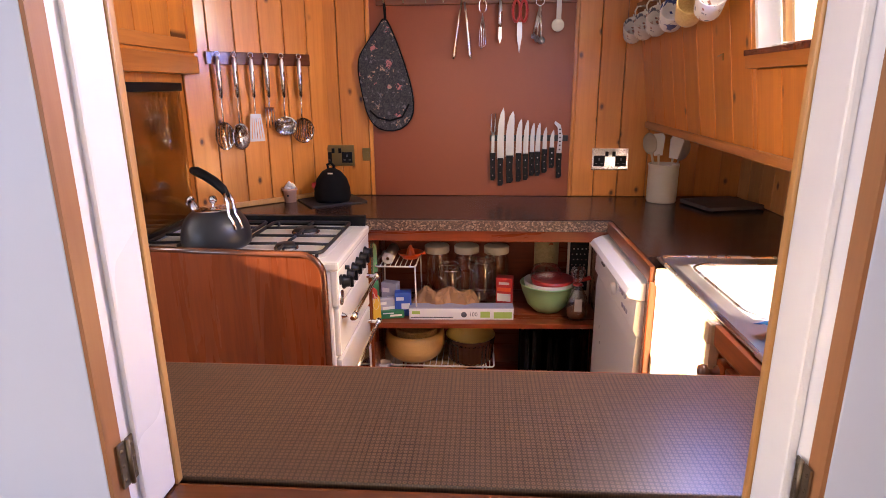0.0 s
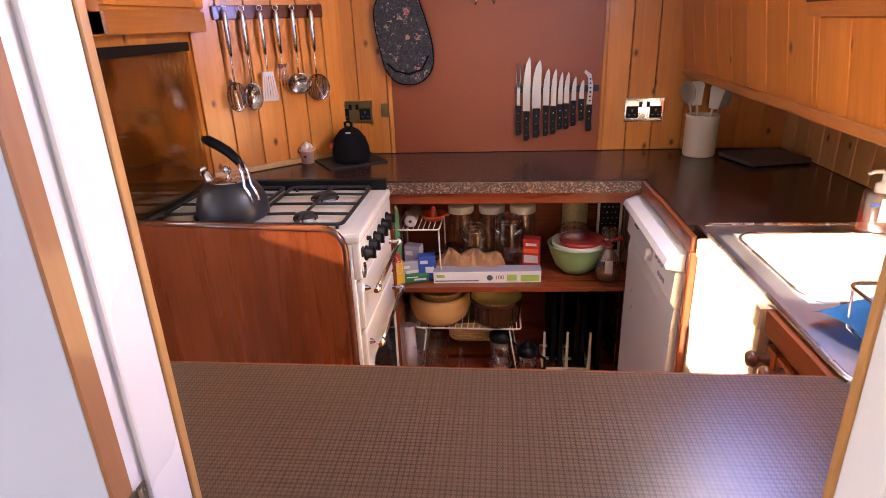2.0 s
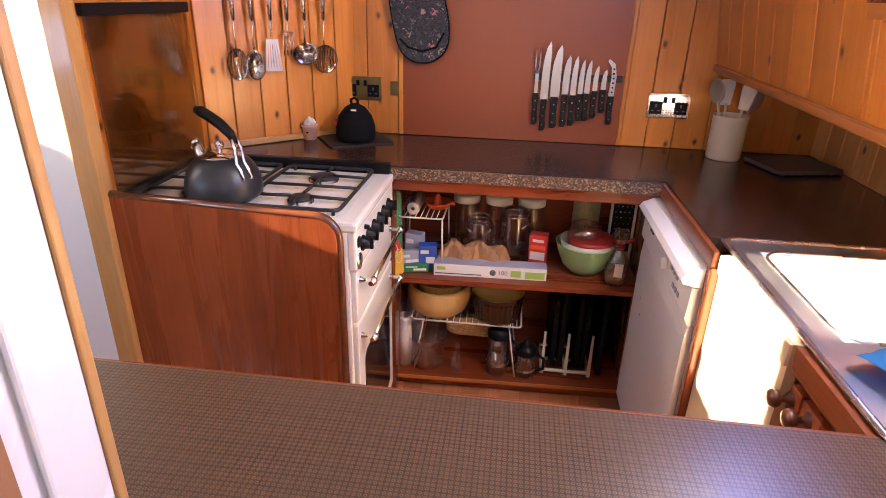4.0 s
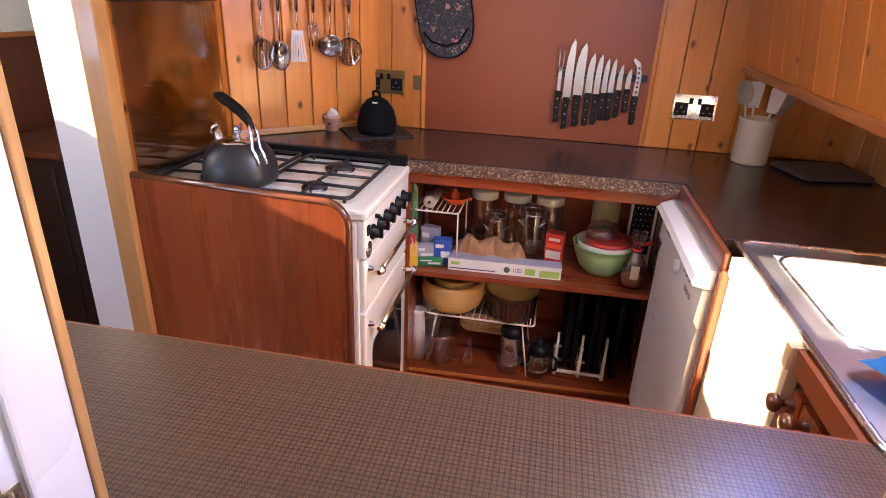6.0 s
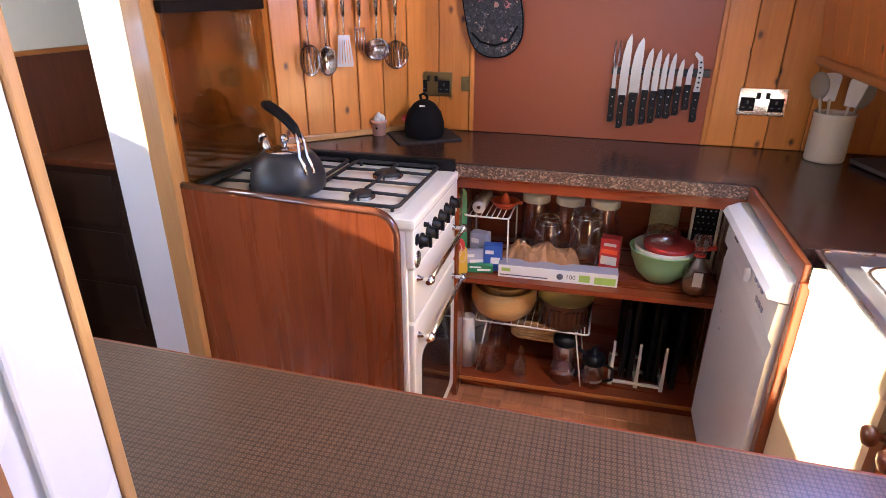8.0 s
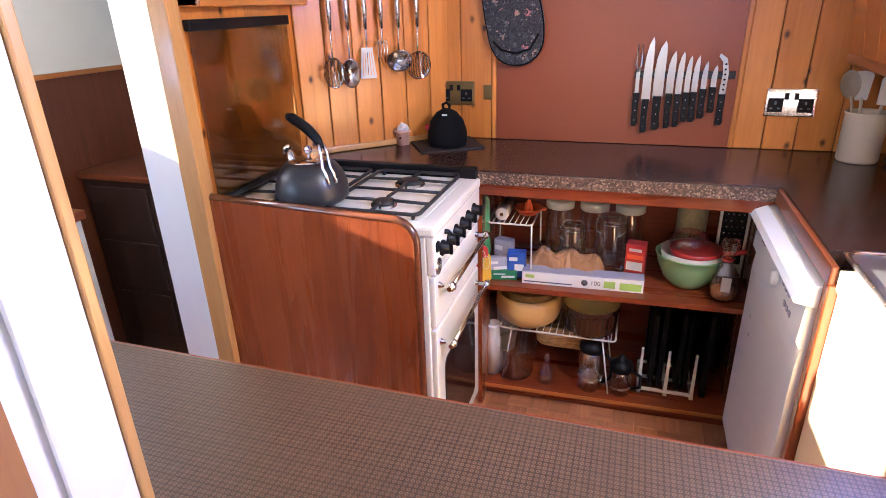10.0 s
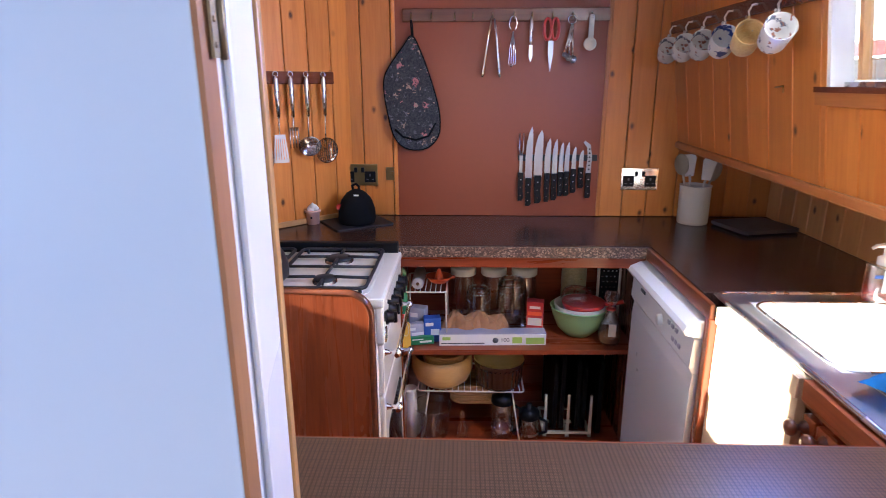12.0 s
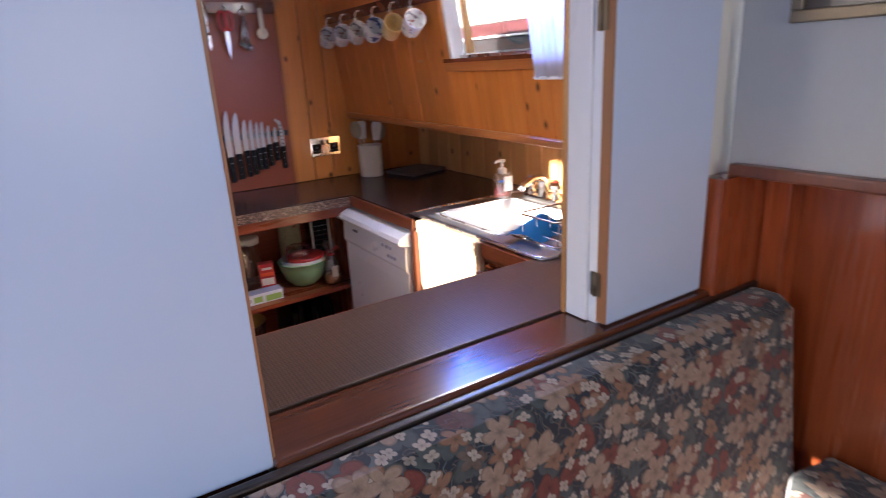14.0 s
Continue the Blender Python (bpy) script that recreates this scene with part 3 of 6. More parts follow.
def hinge(parent, z, s):
    """Brass butt hinge: one leaf on the door's edge, one on the jamb."""
    x = -s * 0.0065
    h = part("hinge", B(x - 0.001, x + 0.001, -0.0105, 0.0, z - 0.024, z + 0.024), DULLBRASS, parent, "small dull brass butt hinge")
    part("leaf", B(x - 0.001, x + 0.001, 0.003, 0.0125, z - 0.024, z + 0.024), DULLBRASS, h)
    part("knuckle", T([(x - s * 0.002, 0.002, z - 0.025), (x - s * 0.002, 0.002, z + 0.025)], 0.0024, 8), DULLBRASS, h)
    for k in (-0.016, 0, 0.016):
        for y in (-0.0068, 0.0085):
            part("screw", R([(0.0, 0.0008), (0.0021, 0.0005), (0.0021, -0.0004)], 8, (x - s * 0.0012, y, z + k), "x"), DULLBRASS, h)


def hatch_door(name, x_hinge, s, ajar, w, z, h):
    """A flush door folded right back against the bulkhead."""
    d = thing(name, (x_hinge, BY0 - 0.003, z), "flush white hatch door folded open against the bulkhead", "door", turn=ajar)
    d["kind"] = "structure"
    x0, x1 = sorted((0, s * w))
    part("leaf", B(x0, x1, -0.023, 0.0, 0.0, h, bevel=0.0015), DOORPAINT, d)
    a, b = sorted((0, -s * 0.004))
    part("lipping", B(a, b, -0.0225, -0.0005, 0.002, h - 0.002), LIPPING, d, "bare wooden edge lipping")
    a, b = sorted((s * w, s * (w + 0.003)))
    part("free_edge", B(a, b, -0.0225, -0.0005, 0.002, h - 0.002), DOORPAINT, d)
    for level in (0.99, 1.473):
        hinge(d, level - z, s)
    return d


hatch_door("door_left", HX0 + 0.001, -1, -0.6, 0.328, 0.888, 0.672)
hatch_door("door_right", HX1 + 0.002, 1, 0.6, 0.292, 0.910, 0.650)

# sill and pass-through counter
setting("window_sill_hatch", B(-0.3185, 0.70, 0.7815, BY1 - 0.002, 0.872, 0.905, bevel=0.008, seg=3), MAHOG_X, "polished mahogany sill below the hatch", "sill")
setting("sill_apron", B(-1.0, 0.86, 0.764, 0.781, 0.840, 0.896, bevel=0.004), DARKWOOD, "dark rail under the sill", "trim")

# worktops
counter = thing("serving_counter", (0, 1.05, 0.0), "brown laminate serving counter with tiny ring pattern", "counter")
part("top", B(-1.0, 0.62, -0.143, 0.145, 0.870, 0.908, bevel=0.003), LAMINATE, counter)
part("edge_strip", B(-1.0, 0.62, 0.145, 0.149, 0.872, 0.906), TEAK_X, counter, "reddish edge strip")
part("panel", B(-0.98, 0.60, -0.14, 0.08, 0.0, 0.870), TEAK, counter)

worktop = thing("worktop", (0, 2.5, 0.87), "dark brown L-shaped galley worktop, speckled front edge", "worktop")
part("top", P([(-1.0, 2.372 - 2.5), (-0.99, 2.305 - 2.5), (0.475, 2.305 - 2.5), (0.475, 1.86 - 2.5), (1.08, 1.86 - 2.5), (1.08, BACK - 2.5), (-0.605, BACK - 2.5)], 0.0, 0.04, "xy", bevel=0.002), WORKTOP, worktop)
part("front_edge", B(-0.37, 0.47, -0.203, -0.195, -0.002, 0.034), WORKEDGE, worktop, "granite-print laminate edge strip")
part("lipping", B(0.462, 0.476, -0.72, -0.20, -0.006, 0.036, bevel=0.004), TEAK_Y, worktop, "rounded red wooden lipping")
part("rail", B(-0.37, 0.47, -0.18, -0.16, -0.045, -0.002, bevel=0.003), TEAK_X, worktop, "red wooden rail under the edge")
part("sink_surround", B(0.965, 1.08, 1.155 - 2.5, 1.858 - 2.5, 0.0, 0.0395), WORKTOP, worktop)
setting("trim_worktop_diagonal", P([(-0.994, 2.362), (-0.594, 2.754), (-0.588, 2.744), (-0.984, 2.352)], 0.912, 0.932, "xy", bevel=0.003), PINE_EDGE, "pine beading at the worktop's back", "trim")

# open shelf unit below the back worktop
shelf = thing("shelf_unit", (0.04, 2.55, 0), "open red wooden shelf unit under the worktop", "shelf", turn=2.0)
part("back", B(-0.42, 0.44, 0.195, 0.208, 0, 0.868), TEAK_X, shelf)
part("side", B(-0.425, -0.41, -0.195, 0.195, 0, 0.868), TEAK, shelf)
part("side", B(0.435, 0.45, -0.16, 0.195, 0, 0.868), TEAK, shelf)
part("shelf", B(-0.41, 0.435, -0.200, 0.195, 0.484, 0.502, bevel=0.002), TEAK_X, shelf)
part("base", B(-0.41, 0.435, -0.142, 0.195, 0.045, 0.062, bevel=0.002), TEAK_X, shelf)
part("plinth", B(-0.41, 0.435, -0.115, -0.10, 0.0, 0.045), TEAK_X, shelf)
part("front_lip", B(-0.41, 0.435, -0.146, -0.142, 0.047, 0.060), PINE_X, shelf, "pale front lip")

# terracotta board behind the worktop
setting("splash_panel", B(-0.413, 0.388, BACK - 0.014, BACK - 0.001, 0.912, 1.97), TERRACOTTA, "terracotta painted splash panel", "panel")
setting("trim_panel_left", B(-0.427, -0.411, BACK - 0.02, BACK - 0.001, 0.912, 1.97, bevel=0.004), PINE, "pine edging beside the panel", "trim")
setting("trim_panel_right", B(0.386, 0.402, BACK - 0.02, BACK - 0.001, 0.912, 1.97, bevel=0.004), PINE, "pine edging beside the panel", "trim")
rail_bm = B(0.676, 0.712, 0.905, BACK - 0.012, 1.164, 1.190, bevel=0.010, seg=3)
for v in rail_bm.verts:
    v.co.z += 0.016 * (v.co.y - 1.3)
setting("trim_wall_right", rail_bm, PINE_Y, "rounded pine rail along the cabin side", "trim")

# window in the cabin side
win = thing("window_1", (0.69, 1.44, 1.417), "galley window with mahogany sill in the cabin side", "window")
win["kind"] = "structure"


def win_part(name, y0, y1, z0, z1, d0, d1, material, label=""):
    bm = lean_box(y0, y1, z0, z1, d0, d1)
    bmesh.ops.translate(bm, verts=bm.verts, vec=(-0.69, -1.44, -1.417))
    return part(name, bm, material, win, label)


win_part("window_sill", WY0 - 0.02, WY1 + 0.012, WZ0 - 0.034, WZ0 - 0.006, -0.02, 0.03, PINE_Y, "pine moulding below the window")
win_part("sill_lip", WY0 - 0.02, WY1 + 0.014, WZ0 - 0.006, WZ0 + 0.006, -0.022, 0.05, MAHOG_X, "dark mahogany sill lip")
win_part("window_frame", WY1 - 0.012, WY1 + 0.002, WZ0 + 0.006, WZ1, 0.0, 0.05, WHITE, "pale aluminium reveal")
win_part("window_frame", WY0, WY0 + 0.014, WZ0 + 0.006, WZ1, 0.0, 0.05, WHITE)
win_part("window_frame", WY0, WY1, WZ1 - 0.012, WZ1 + 0.002, 0.0, 0.05, WHITE)
win_part("window_frame", WY0, WY1, WZ0 + 0.004, WZ0 + 0.016, 0.03, 0.055, STEEL)
win_part("window_frame", WY1 - 0.062, WY1 - 0.048, WZ0 + 0.02, WZ1, 0.035, 0.055, PINE_EDGE, "pinkish window stile")
pane = win_part("pane", WY0, WY1, WZ0 + 0.02, WZ1, 0.042, 0.046, GLASS)
pane.visible_shadow = False

# outside
setting("water", B(-300, 300, -300, 300, -0.45, -0.40), painted("canal_water", (0.04, 0.05, 0.045), 0.08, 0.2), "dark canal water", "water")
boat = thing("moored_boat", (2.6, 1.5, -0.4), "neighbouring boat with grey and faded red cabin side", "boat")
part("hull", B(-0.2, 1.8, -5, 6, 0.0, 1.35, bevel=0.05), GREYBOAT, boat)
part("cabin_side", B(0.0, 1.7, -4.5, 5.5, 1.35, 1.985, bevel=0.03), DARKBOAT, boat, "dark grey lower cabin side")
part("white_line", B(-0.01, 1.71, -4.5, 5.5, 1.985, 2.003, bevel=0.005), WHITE, boat)
part("red_band", B(0.0, 1.7, -4.5, 5.5, 2.003, 2.095, bevel=0.01), REDBOAT, boat)
part("roof", B(0.02, 1.7, -4.5, 5.5, 2.095, 2.42, bevel=0.05), OFFWHITE, boat)

# ---------------------------------------------------------------- cooker
CK = (-0.70, 2.07, 0.0)
cooker = thing("gas_cooker", CK, "white enamel gas cooker with black knobs and brass rails", "cooker")
part("body", B(-0.28, 0.322, -0.225, 0.222, 0.06, 0.86, bevel=0.006), ENAMEL, cooker)
part("hob", B(-0.28, 0.345, -0.228, 0.225, 0.86, 0.888, bevel=0.008), ENAMEL, cooker)
part("back_rail", B(-0.28, 0.335, 0.205, 0.232, 0.885, 0.922, bevel=0.004), BLACK, cooker, "black rear rail of the hob")
part("control_panel", B(0.318, 0.342, -0.225, 0.222, 0.755, 0.862, bevel=0.006), ENAMEL, cooker)
grill = part("grill_door", B(0.320, 0.338, -0.218, 0.215, 0.600, 0.748, bevel=0.006), ENAMEL, cooker)
oven = part("oven_door", B(0.320, 0.338, -0.218, 0.215, 0.10, 0.592, bevel=0.006), ENAMEL, cooker)
part("oven_window", P([(u, v) for u, v in rounded(-0.16, 0.155, 0.15, 0.47, 0.03)], 0.336, 0.341, "yz"), DARKGLASS, oven, "dark oven glass")
for par, z, mat in ((grill, 0.715, HANDLE), (oven, 0.545, HANDLE)):
    bar = part("handle", T([(0.372, -0.205, z), (0.372, 0.205, z)], 0.007, 10), mat, par, "brass handle rail")
    for y in (-0.185, 0.185):
        part("bracket", R([(0.010, 0.0), (0.007, 0.008), (0.006, 0.026), (0.012, 0.030), (0.014, 0.038), (0.008, 0.046), (0.0, 0.048)], 12, (0.337, y, z), "x"), CHROME, bar)
knob_spots = [-0.165, -0.105, -0.045, 0.015, 0.075, 0.14]
for y in knob_spots:
    kb = part("knob", R([(0.021, 0.0), (0.021, 0.005), (0.016, 0.009), (0.0145, 0.021), (0.0, 0.023)], 16, (0.342, y, 0.812), "x"), BLACK, cooker)
    part("grip", B(0.360, 0.372, y - 0.004, y + 0.004, 0.796, 0.828, bevel=0.003), BLACK, kb)
part("badge", P(rounded(-0.212, -0.188, 0.815, 0.843, 0.008), 0.342, 0.345, "yz"), BLACK, cooker, "small black badge")
part("dial", R([(0.022, 0.0), (0.022, 0.003), (0.0, 0.004)], 20, (0.342, -0.198, 0.775), "x"), STEEL, cooker, "round grey thermometer dial")
part("igniter", R([(0.007, 0.0), (0.006, 0.012), (0.0, 0.013)], 10, (0.342, -0.135, 0.845), "x"), BLACK, cooker)
part("well", P(rounded(-0.25, 0.30, -0.20, 0.20, 0.03), 0.8885, 0.8900, "xy"), ENAMEL, cooker, "shallow white hob plate")
for bx, by, br in ((-0.13, -0.10, 0.045), (-0.13, 0.10, 0.035), (0.16, -0.10, 0.035), (0.16, 0.10, 0.045)):
    bu = part("burner", R([(br + 0.012, 0.0), (br + 0.010, 0.006), (br, 0.008), (br, 0.016), (0.0, 0.017)], 20, (bx, by, 0.8805)), STEEL, cooker)
    part("burner_cap", R([(br * 0.86, 0.0), (br * 0.9, 0.004), (br * 0.8, 0.009), (0.0, 0.010)], 20, (bx, by, 0.8970)), IRON, bu)
for bx in (-0.13, 0.16):
    g = bmesh.new()
    zt = 0.904
    loop = [(bx + u, v, zt) for u, v in rounded(-0.135, 0.13, -0.19, 0.19, 0.02, 3)]
    tube(g, loop, 0.0055, 6, closed=True)
    for by in (-0.10, 0.10):
        for a in range(4):
            dx, dy = math.cos(a * math.pi / 2), math.sin(a * math.pi / 2)
            tube(g, [(bx + dx * 0.13, by + dy * 0.09, zt), (bx + dx * 0.028, by + dy * 0.028, zt + 0.002)], 0.005, 6)
    tube(g, [(bx - 0.13, 0.0, zt), (bx + 0.125, 0.0, zt)], 0.005, 6)
    for u in (-0.12, 0.115):
        for v in (-0.185, 0.185):
            tube(g, [(bx + u, v, zt), (bx + u, v, 0.889)], 0.005, 6)
    part("pan_support", g, IRON, cooker, "black cast pan support")
lid = part("glass_lid", B(-0.292, -0.284, -0.20, 0.245, 0.905, 1.345, bevel=0.003), SMOKE, cooker, "raised smoked glass lid")
part("lid_edge", B(-0.298, -0.278, -0.205, 0.25, 1.340, 1.368, bevel=0.004), BLACK, lid, "black top edge of the lid")
part("lid_hinge", T([(-0.275, -0.20, 0.905), (-0.275, 0.21, 0.905)], 0.012, 8), BLACK, lid)

side_panel = thing("cooker_side_panel", (-0.71, 1.822, 0), "tall red veneered end panel beside the cooker", "panel", turn=-5.2)
corner = [(-0.325, 0.0), (0.325, 0.0)] + [(0.325 - 0.055 + 0.055 * math.cos(a), 0.917 - 0.055 + 0.055 * math.sin(a)) for a in [radians(k * 15) for k in range(7)]] + [(-0.325, 0.917)]
part("board", P(corner, -0.010, 0.010), TEAK, side_panel)
g = bmesh.new()
path = [(0.327, 0.02), (0.327, 0.4)] + [(0.327 - 0.056 + 0.056 * math.cos(a), 0.919 - 0.056 + 0.056 * math.sin(a)) for a in [radians(k * 15) for k in range(7)]] + [(0, 0.919), (-0.325, 0.919)]
tube(g, [(u, 0.0, v) for u, v in path], 0.0115, 8)
part("lipping", g, MAHOG_X, side_panel, "glossy rounded mahogany lipping")

# ---------------------------------------------------------------- dishwasher
dw = thing("dishwasher", (0.75, 2.08, 0), "white slim dishwasher under the worktop", "dishwasher")
part("body", B(-0.27, 0.30, -0.275, 0.275, 0.05, 0.845, bevel=0.004), APPLIANCE, dw)
door = part("door", P([(-0.302, 0.10), (-0.302, 0.66), (-0.298, 0.70), (-0.270, 0.70), (-0.270, 0.10)], -0.272, 0.272), APPLIANCE, dw)
bmesh_panel = P([(-0.300, 0.702), (-0.310, 0.72), (-0.306, 0.80), (-0.27, 0.80), (-0.27, 0.702)], -0.272, 0.272)
panel = part("control_panel", bmesh_panel, APPLIANCE, dw)
lidbm = P([(-0.300, 0.805), (-0.332, 0.812), (-0.338, 0.824), (-0.330, 0.838), (-0.300, 0.852), (-0.26, 0.858), (-0.24, 0.858), (-0.24, 0.805)], -0.28, 0.28, bevel=0.004)
part("lid", lidbm, APPLIANCE, dw, "bulging white lid with grip")
part("dial", R([(0.018, 0.0), (0.017, 0.012), (0.0, 0.013)], 18, (0, 0, 0), "x"), APPLIANCE, panel, at=pose(-0.310, -0.04, 0.757, 0, 0, 180))
for y, z in ((-0.10, 0.775), (-0.13, 0.775), (-0.16, 0.775), (-0.14, 0.742), (-0.165, 0.742), (-0.19, 0.742)):
    part("button", B(-0.3115, -0.305, y - 0.008, y + 0.008, z - 0.006, z + 0.006, bevel=0.001), LILAC, panel)
part("badge", B(-0.311, -0.305, 0.13, 0.17, 0.772, 0.780), GREYINK, panel, "small dark maker's plate")
part("kickboard", B(-0.262, -0.25, -0.272, 0.272, 0.0, 0.095), APPLIANCE, dw)

# ---------------------------------------------------------------- sink side
setting("trim_dishwasher_post", B(0.462, 0.50, 1.7725, 1.803, 0, 0.868, bevel=0.003), TEAK, "wooden post beside the dishwasher", "trim")
sink_unit = thing("sink_cabinet", (0.77, 1.6, 0), "pine-fronted cabinet below the sink", "cabinet")
part("front", B(-0.29, -0.272, -0.188, 0.171, 0.0, 0.904), PINE_SUNLIT, sink_unit)
part("top_rail", B(-0.296, -0.29, -0.188, 0.171, 0.862, 0.904, bevel=0.002), PINE_SUNLIT, sink_unit)
part("side", B(-0.27, 0.30, 0.150, 0.165, 0.0, 0.77), PINE, sink_unit)
corner_unit = thing("corner_cabinet", (0.795, 1.31, 0), "red wooden cabinet with panelled drawer and turned knobs", "cabinet")
part("body", B(-0.285, 0.30, -0.16, 0.100, 0.0, 0.900), TEAK, corner_unit)
part("cornice", P([(-0.285, 0.842), (-0.300, 0.848), (-0.310, 0.864), (-0.312, 0.904), (-0.285, 0.904)], -0.16, 0.098), TEAK_Y, corner_unit, "moulded wooden cornice")
door1 = part("door", B(-0.302, -0.284, 0.060, 0.098, 0.10, 0.836, bevel=0.004), TEAK, corner_unit)
kprof = [(0.014, 0.0), (0.012, 0.004), (0.006, 0.008), (0.006, 0.016), (0.014, 0.021), (0.0165, 0.028), (0.013, 0.035), (0.0, 0.038)]
part("knob", R(kprof, 18, (0, 0, 0), "x"), MAHOG, door1, "turned dark wooden knob", at=pose(-0.302, 0.086, 0.811, 0, 0, 180))
door2 = part("door", B(-0.302, -0.284, -0.150, 0.055, 0.10, 0.836, bevel=0.004), TEAK, corner_unit)
part("raised_panel", B(-0.309, -0.301, -0.115, 0.012, 0.15, 0.79, bevel=0.004), TEAK, door2)
part("knob", R(kprof, 18, (0, 0, 0), "x"), MAHOG, door2, "turned dark wooden knob", at=pose(-0.302, 0.028, 0.815, 0, 0, 180))

sink = thing("sink", (0.782, 1.5, 0.878), "stainless steel sink and drainer, sunlit", "sink")
sk = bmesh.new()
# rim as a frame round the bowl, and the bowl with sloping sides
BX0, BX1, SY0, SY1 = -0.225, 0.12, -0.08, 0.285
for a in ((-0.285, BX0, -0.34, 0.35), (BX1, 0.20, -0.34, 0.35), (BX0, BX1, SY1, 0.35), (BX0, BX1, -0.34, SY0)):
    box(sk, *a, 0.030, 0.034)
part("rim", sk, RIMSTEEL, sink)
sk = bmesh.new()
top, bot = rounded(BX0, BX1, SY0, SY1, 0.05), rounded(BX0 + 0.025, BX1 - 0.025, SY0 + 0.025, SY1 - 0.025, 0.05)
rim_v = [sk.verts.new((u, v, 0.033)) for u, v in top]
low_v = [sk.verts.new((u, v, -0.085)) for u, v in bot]
for k in range(len(top)):
    f = sk.faces.new((rim_v[k], rim_v[(k + 1) % len(top)], low_v[(k + 1) % len(top)], low_v[k]))
    f.smooth = True
sk.faces.new(low_v)
for cx0, cy0, k0 in ((BX1, SY0, 0), (BX1, SY1, 6), (BX0, SY1, 12), (BX0, SY0, 18)):
    cv = sk.verts.new((cx0, cy0, 0.033))
    for k in range(5):
        sk.faces.new((cv, rim_v[k0 + k], rim_v[k0 + k + 1]))
part("bowl", sk, SUNLITSTEEL, sink)
part("outer_lip", T([(u, v, 0.034) for u, v in rounded(-0.283, 0.20, -0.338, 0.348, 0.03)], 0.006, 8, closed=True), STEEL, sink)
part("bowl_lip", T([(u, v, 0.034) for u, v in top], 0.004, 8, closed=True), STEEL, sink)
part("waste", R([(0.035, 0.0), (0.030, 0.003), (0.0, 0.001)], 20, (-0.05, 0.10, -0.084)), CHROME, sink)
for k in range(6):
    part("drainer_rib", T([(-0.20 + k * 0.055, -0.31, 0.035), (-0.20 + k * 0.055, -0.115, 0.035)], 0.005, 6), STEEL, sink)

settee = thing("settee", (0.1, 0.5, 0), "settee upholstered in dark floral fabric", "sofa")
part("back", P([(0.278, 0.25), (0.278, 0.865), (0.255, 0.893), (0.20, 0.893), (0.165, 0.868), (0.112, 0.42), (0.112, 0.25)], -1.2, 0.685, "yz", bevel=0.02), SOFAFABRIC, settee)
part("seat_cushion", B(-1.2, 0.44, -0.42, 0.11, 0.25, 0.36, bevel=0.035, seg=3), SOFAFABRIC, settee)
part("return_cushion", P([(0.45, -1.2), (0.75, -1.2), (0.75, 0.08), (0.62, 0.10), (0.52, 0.06), (0.45, -0.04)], 0.25, 0.52, "xy", bevel=0.03), SOFAFABRIC, settee)
part("base", B(-1.2, 0.74, -0.38, 0.26, 0.0, 0.25), MAHOG_X, settee)


# ---------------------------------------------------------------- saloon and passage
picture = thing("picture", (0.70, 0.55, 1.446), "small dark picture in a gilt frame on the wall", "picture")
pf = bmesh.new()
for y0, y1, z0, z1 in ((-0.15, 0.15, 0, 0.022), (-0.15, 0.15, 0.26, 0.282), (-0.15, -0.128, 0.022, 0.26), (0.128, 0.15, 0.022, 0.26)):
    box(pf, -0.018, -0.001, y0, y1, z0, z1, bevel=0.003)
part("frame", pf, DULLBRASS, picture)
part("mount", B(-0.008, -0.002, -0.128, 0.128, 0.022, 0.26), DARKWOOD, picture)
part("print", B(-0.010, -0.008, -0.09, 0.09, 0.055, 0.225), GREYBOAT, picture)

chest = thing("chest_of_drawers", (-1.80, 2.75, 0), "dark wooden chest of drawers in the passage", "chest")
part("body", B(-0.19, 0.15, -0.45, 0.45, 0.0, 0.79), DARKWOOD, chest)
part("top", B(-0.195, 0.17, -0.47, 0.47, 0.79, 0.815, bevel=0.004), MAHOG, chest)
for z in (0.10, 0.33, 0.56):
    dr = part("drawer", B(-0.16, 0.12, -0.458, -0.449, z, z + 0.20, bevel=0.004), DARKWOOD, chest)
    d2 = part("drawer", B(0.149, 0.158, -0.40, 0.40, z, z + 0.20, bevel=0.004), DARKWOOD, chest)
white_unit = thing("white_cupboard", (-1.90, 2.0, 0), "white cupboard with a wooden top in the passage", "cupboard")
part("body", B(-0.09, 0.09, -0.12, 0.10, 0.0, 0.70, bevel=0.004), WHITE, white_unit)
part("top", B(-0.095, 0.11, -0.13, 0.11, 0.70, 0.735, bevel=0.005), TEAK_Y, white_unit)

# ---------------------------------------------------------------- wall cabinet over the cooker
cab = thing("wall_cabinet", (-0.965, 2.115, 1.40), "pine wall cabinet over the cooker", "cabinet")
part("body", B(-0.045, 0.018, -0.25, 0.255, 0.0, 0.56), PINE, cab)
part("bottom_rail", B(-0.045, 0.030, -0.25, 0.257, -0.004, 0.055, bevel=0.004), PINE_Y, cab, "orange pine bottom rail")
cdoor = part("door", B(0.018, 0.034, -0.248, -0.20, 0.065, 0.55, bevel=0.003), PINE, cab)
part("stile", B(0.018, 0.034, 0.195, 0.250, 0.065, 0.55, bevel=0.003), PINE, cdoor)
part("rail", B(0.018, 0.034, -0.20, 0.195, 0.065, 0.105, bevel=0.003), PINE_Y, cdoor)
for k in range(4):
    part("board", B(0.018, 0.027, -0.199 + k * 0.0985, -0.103 + k * 0.0985, 0.105, 0.55, bevel=0.002), PINE, cdoor)

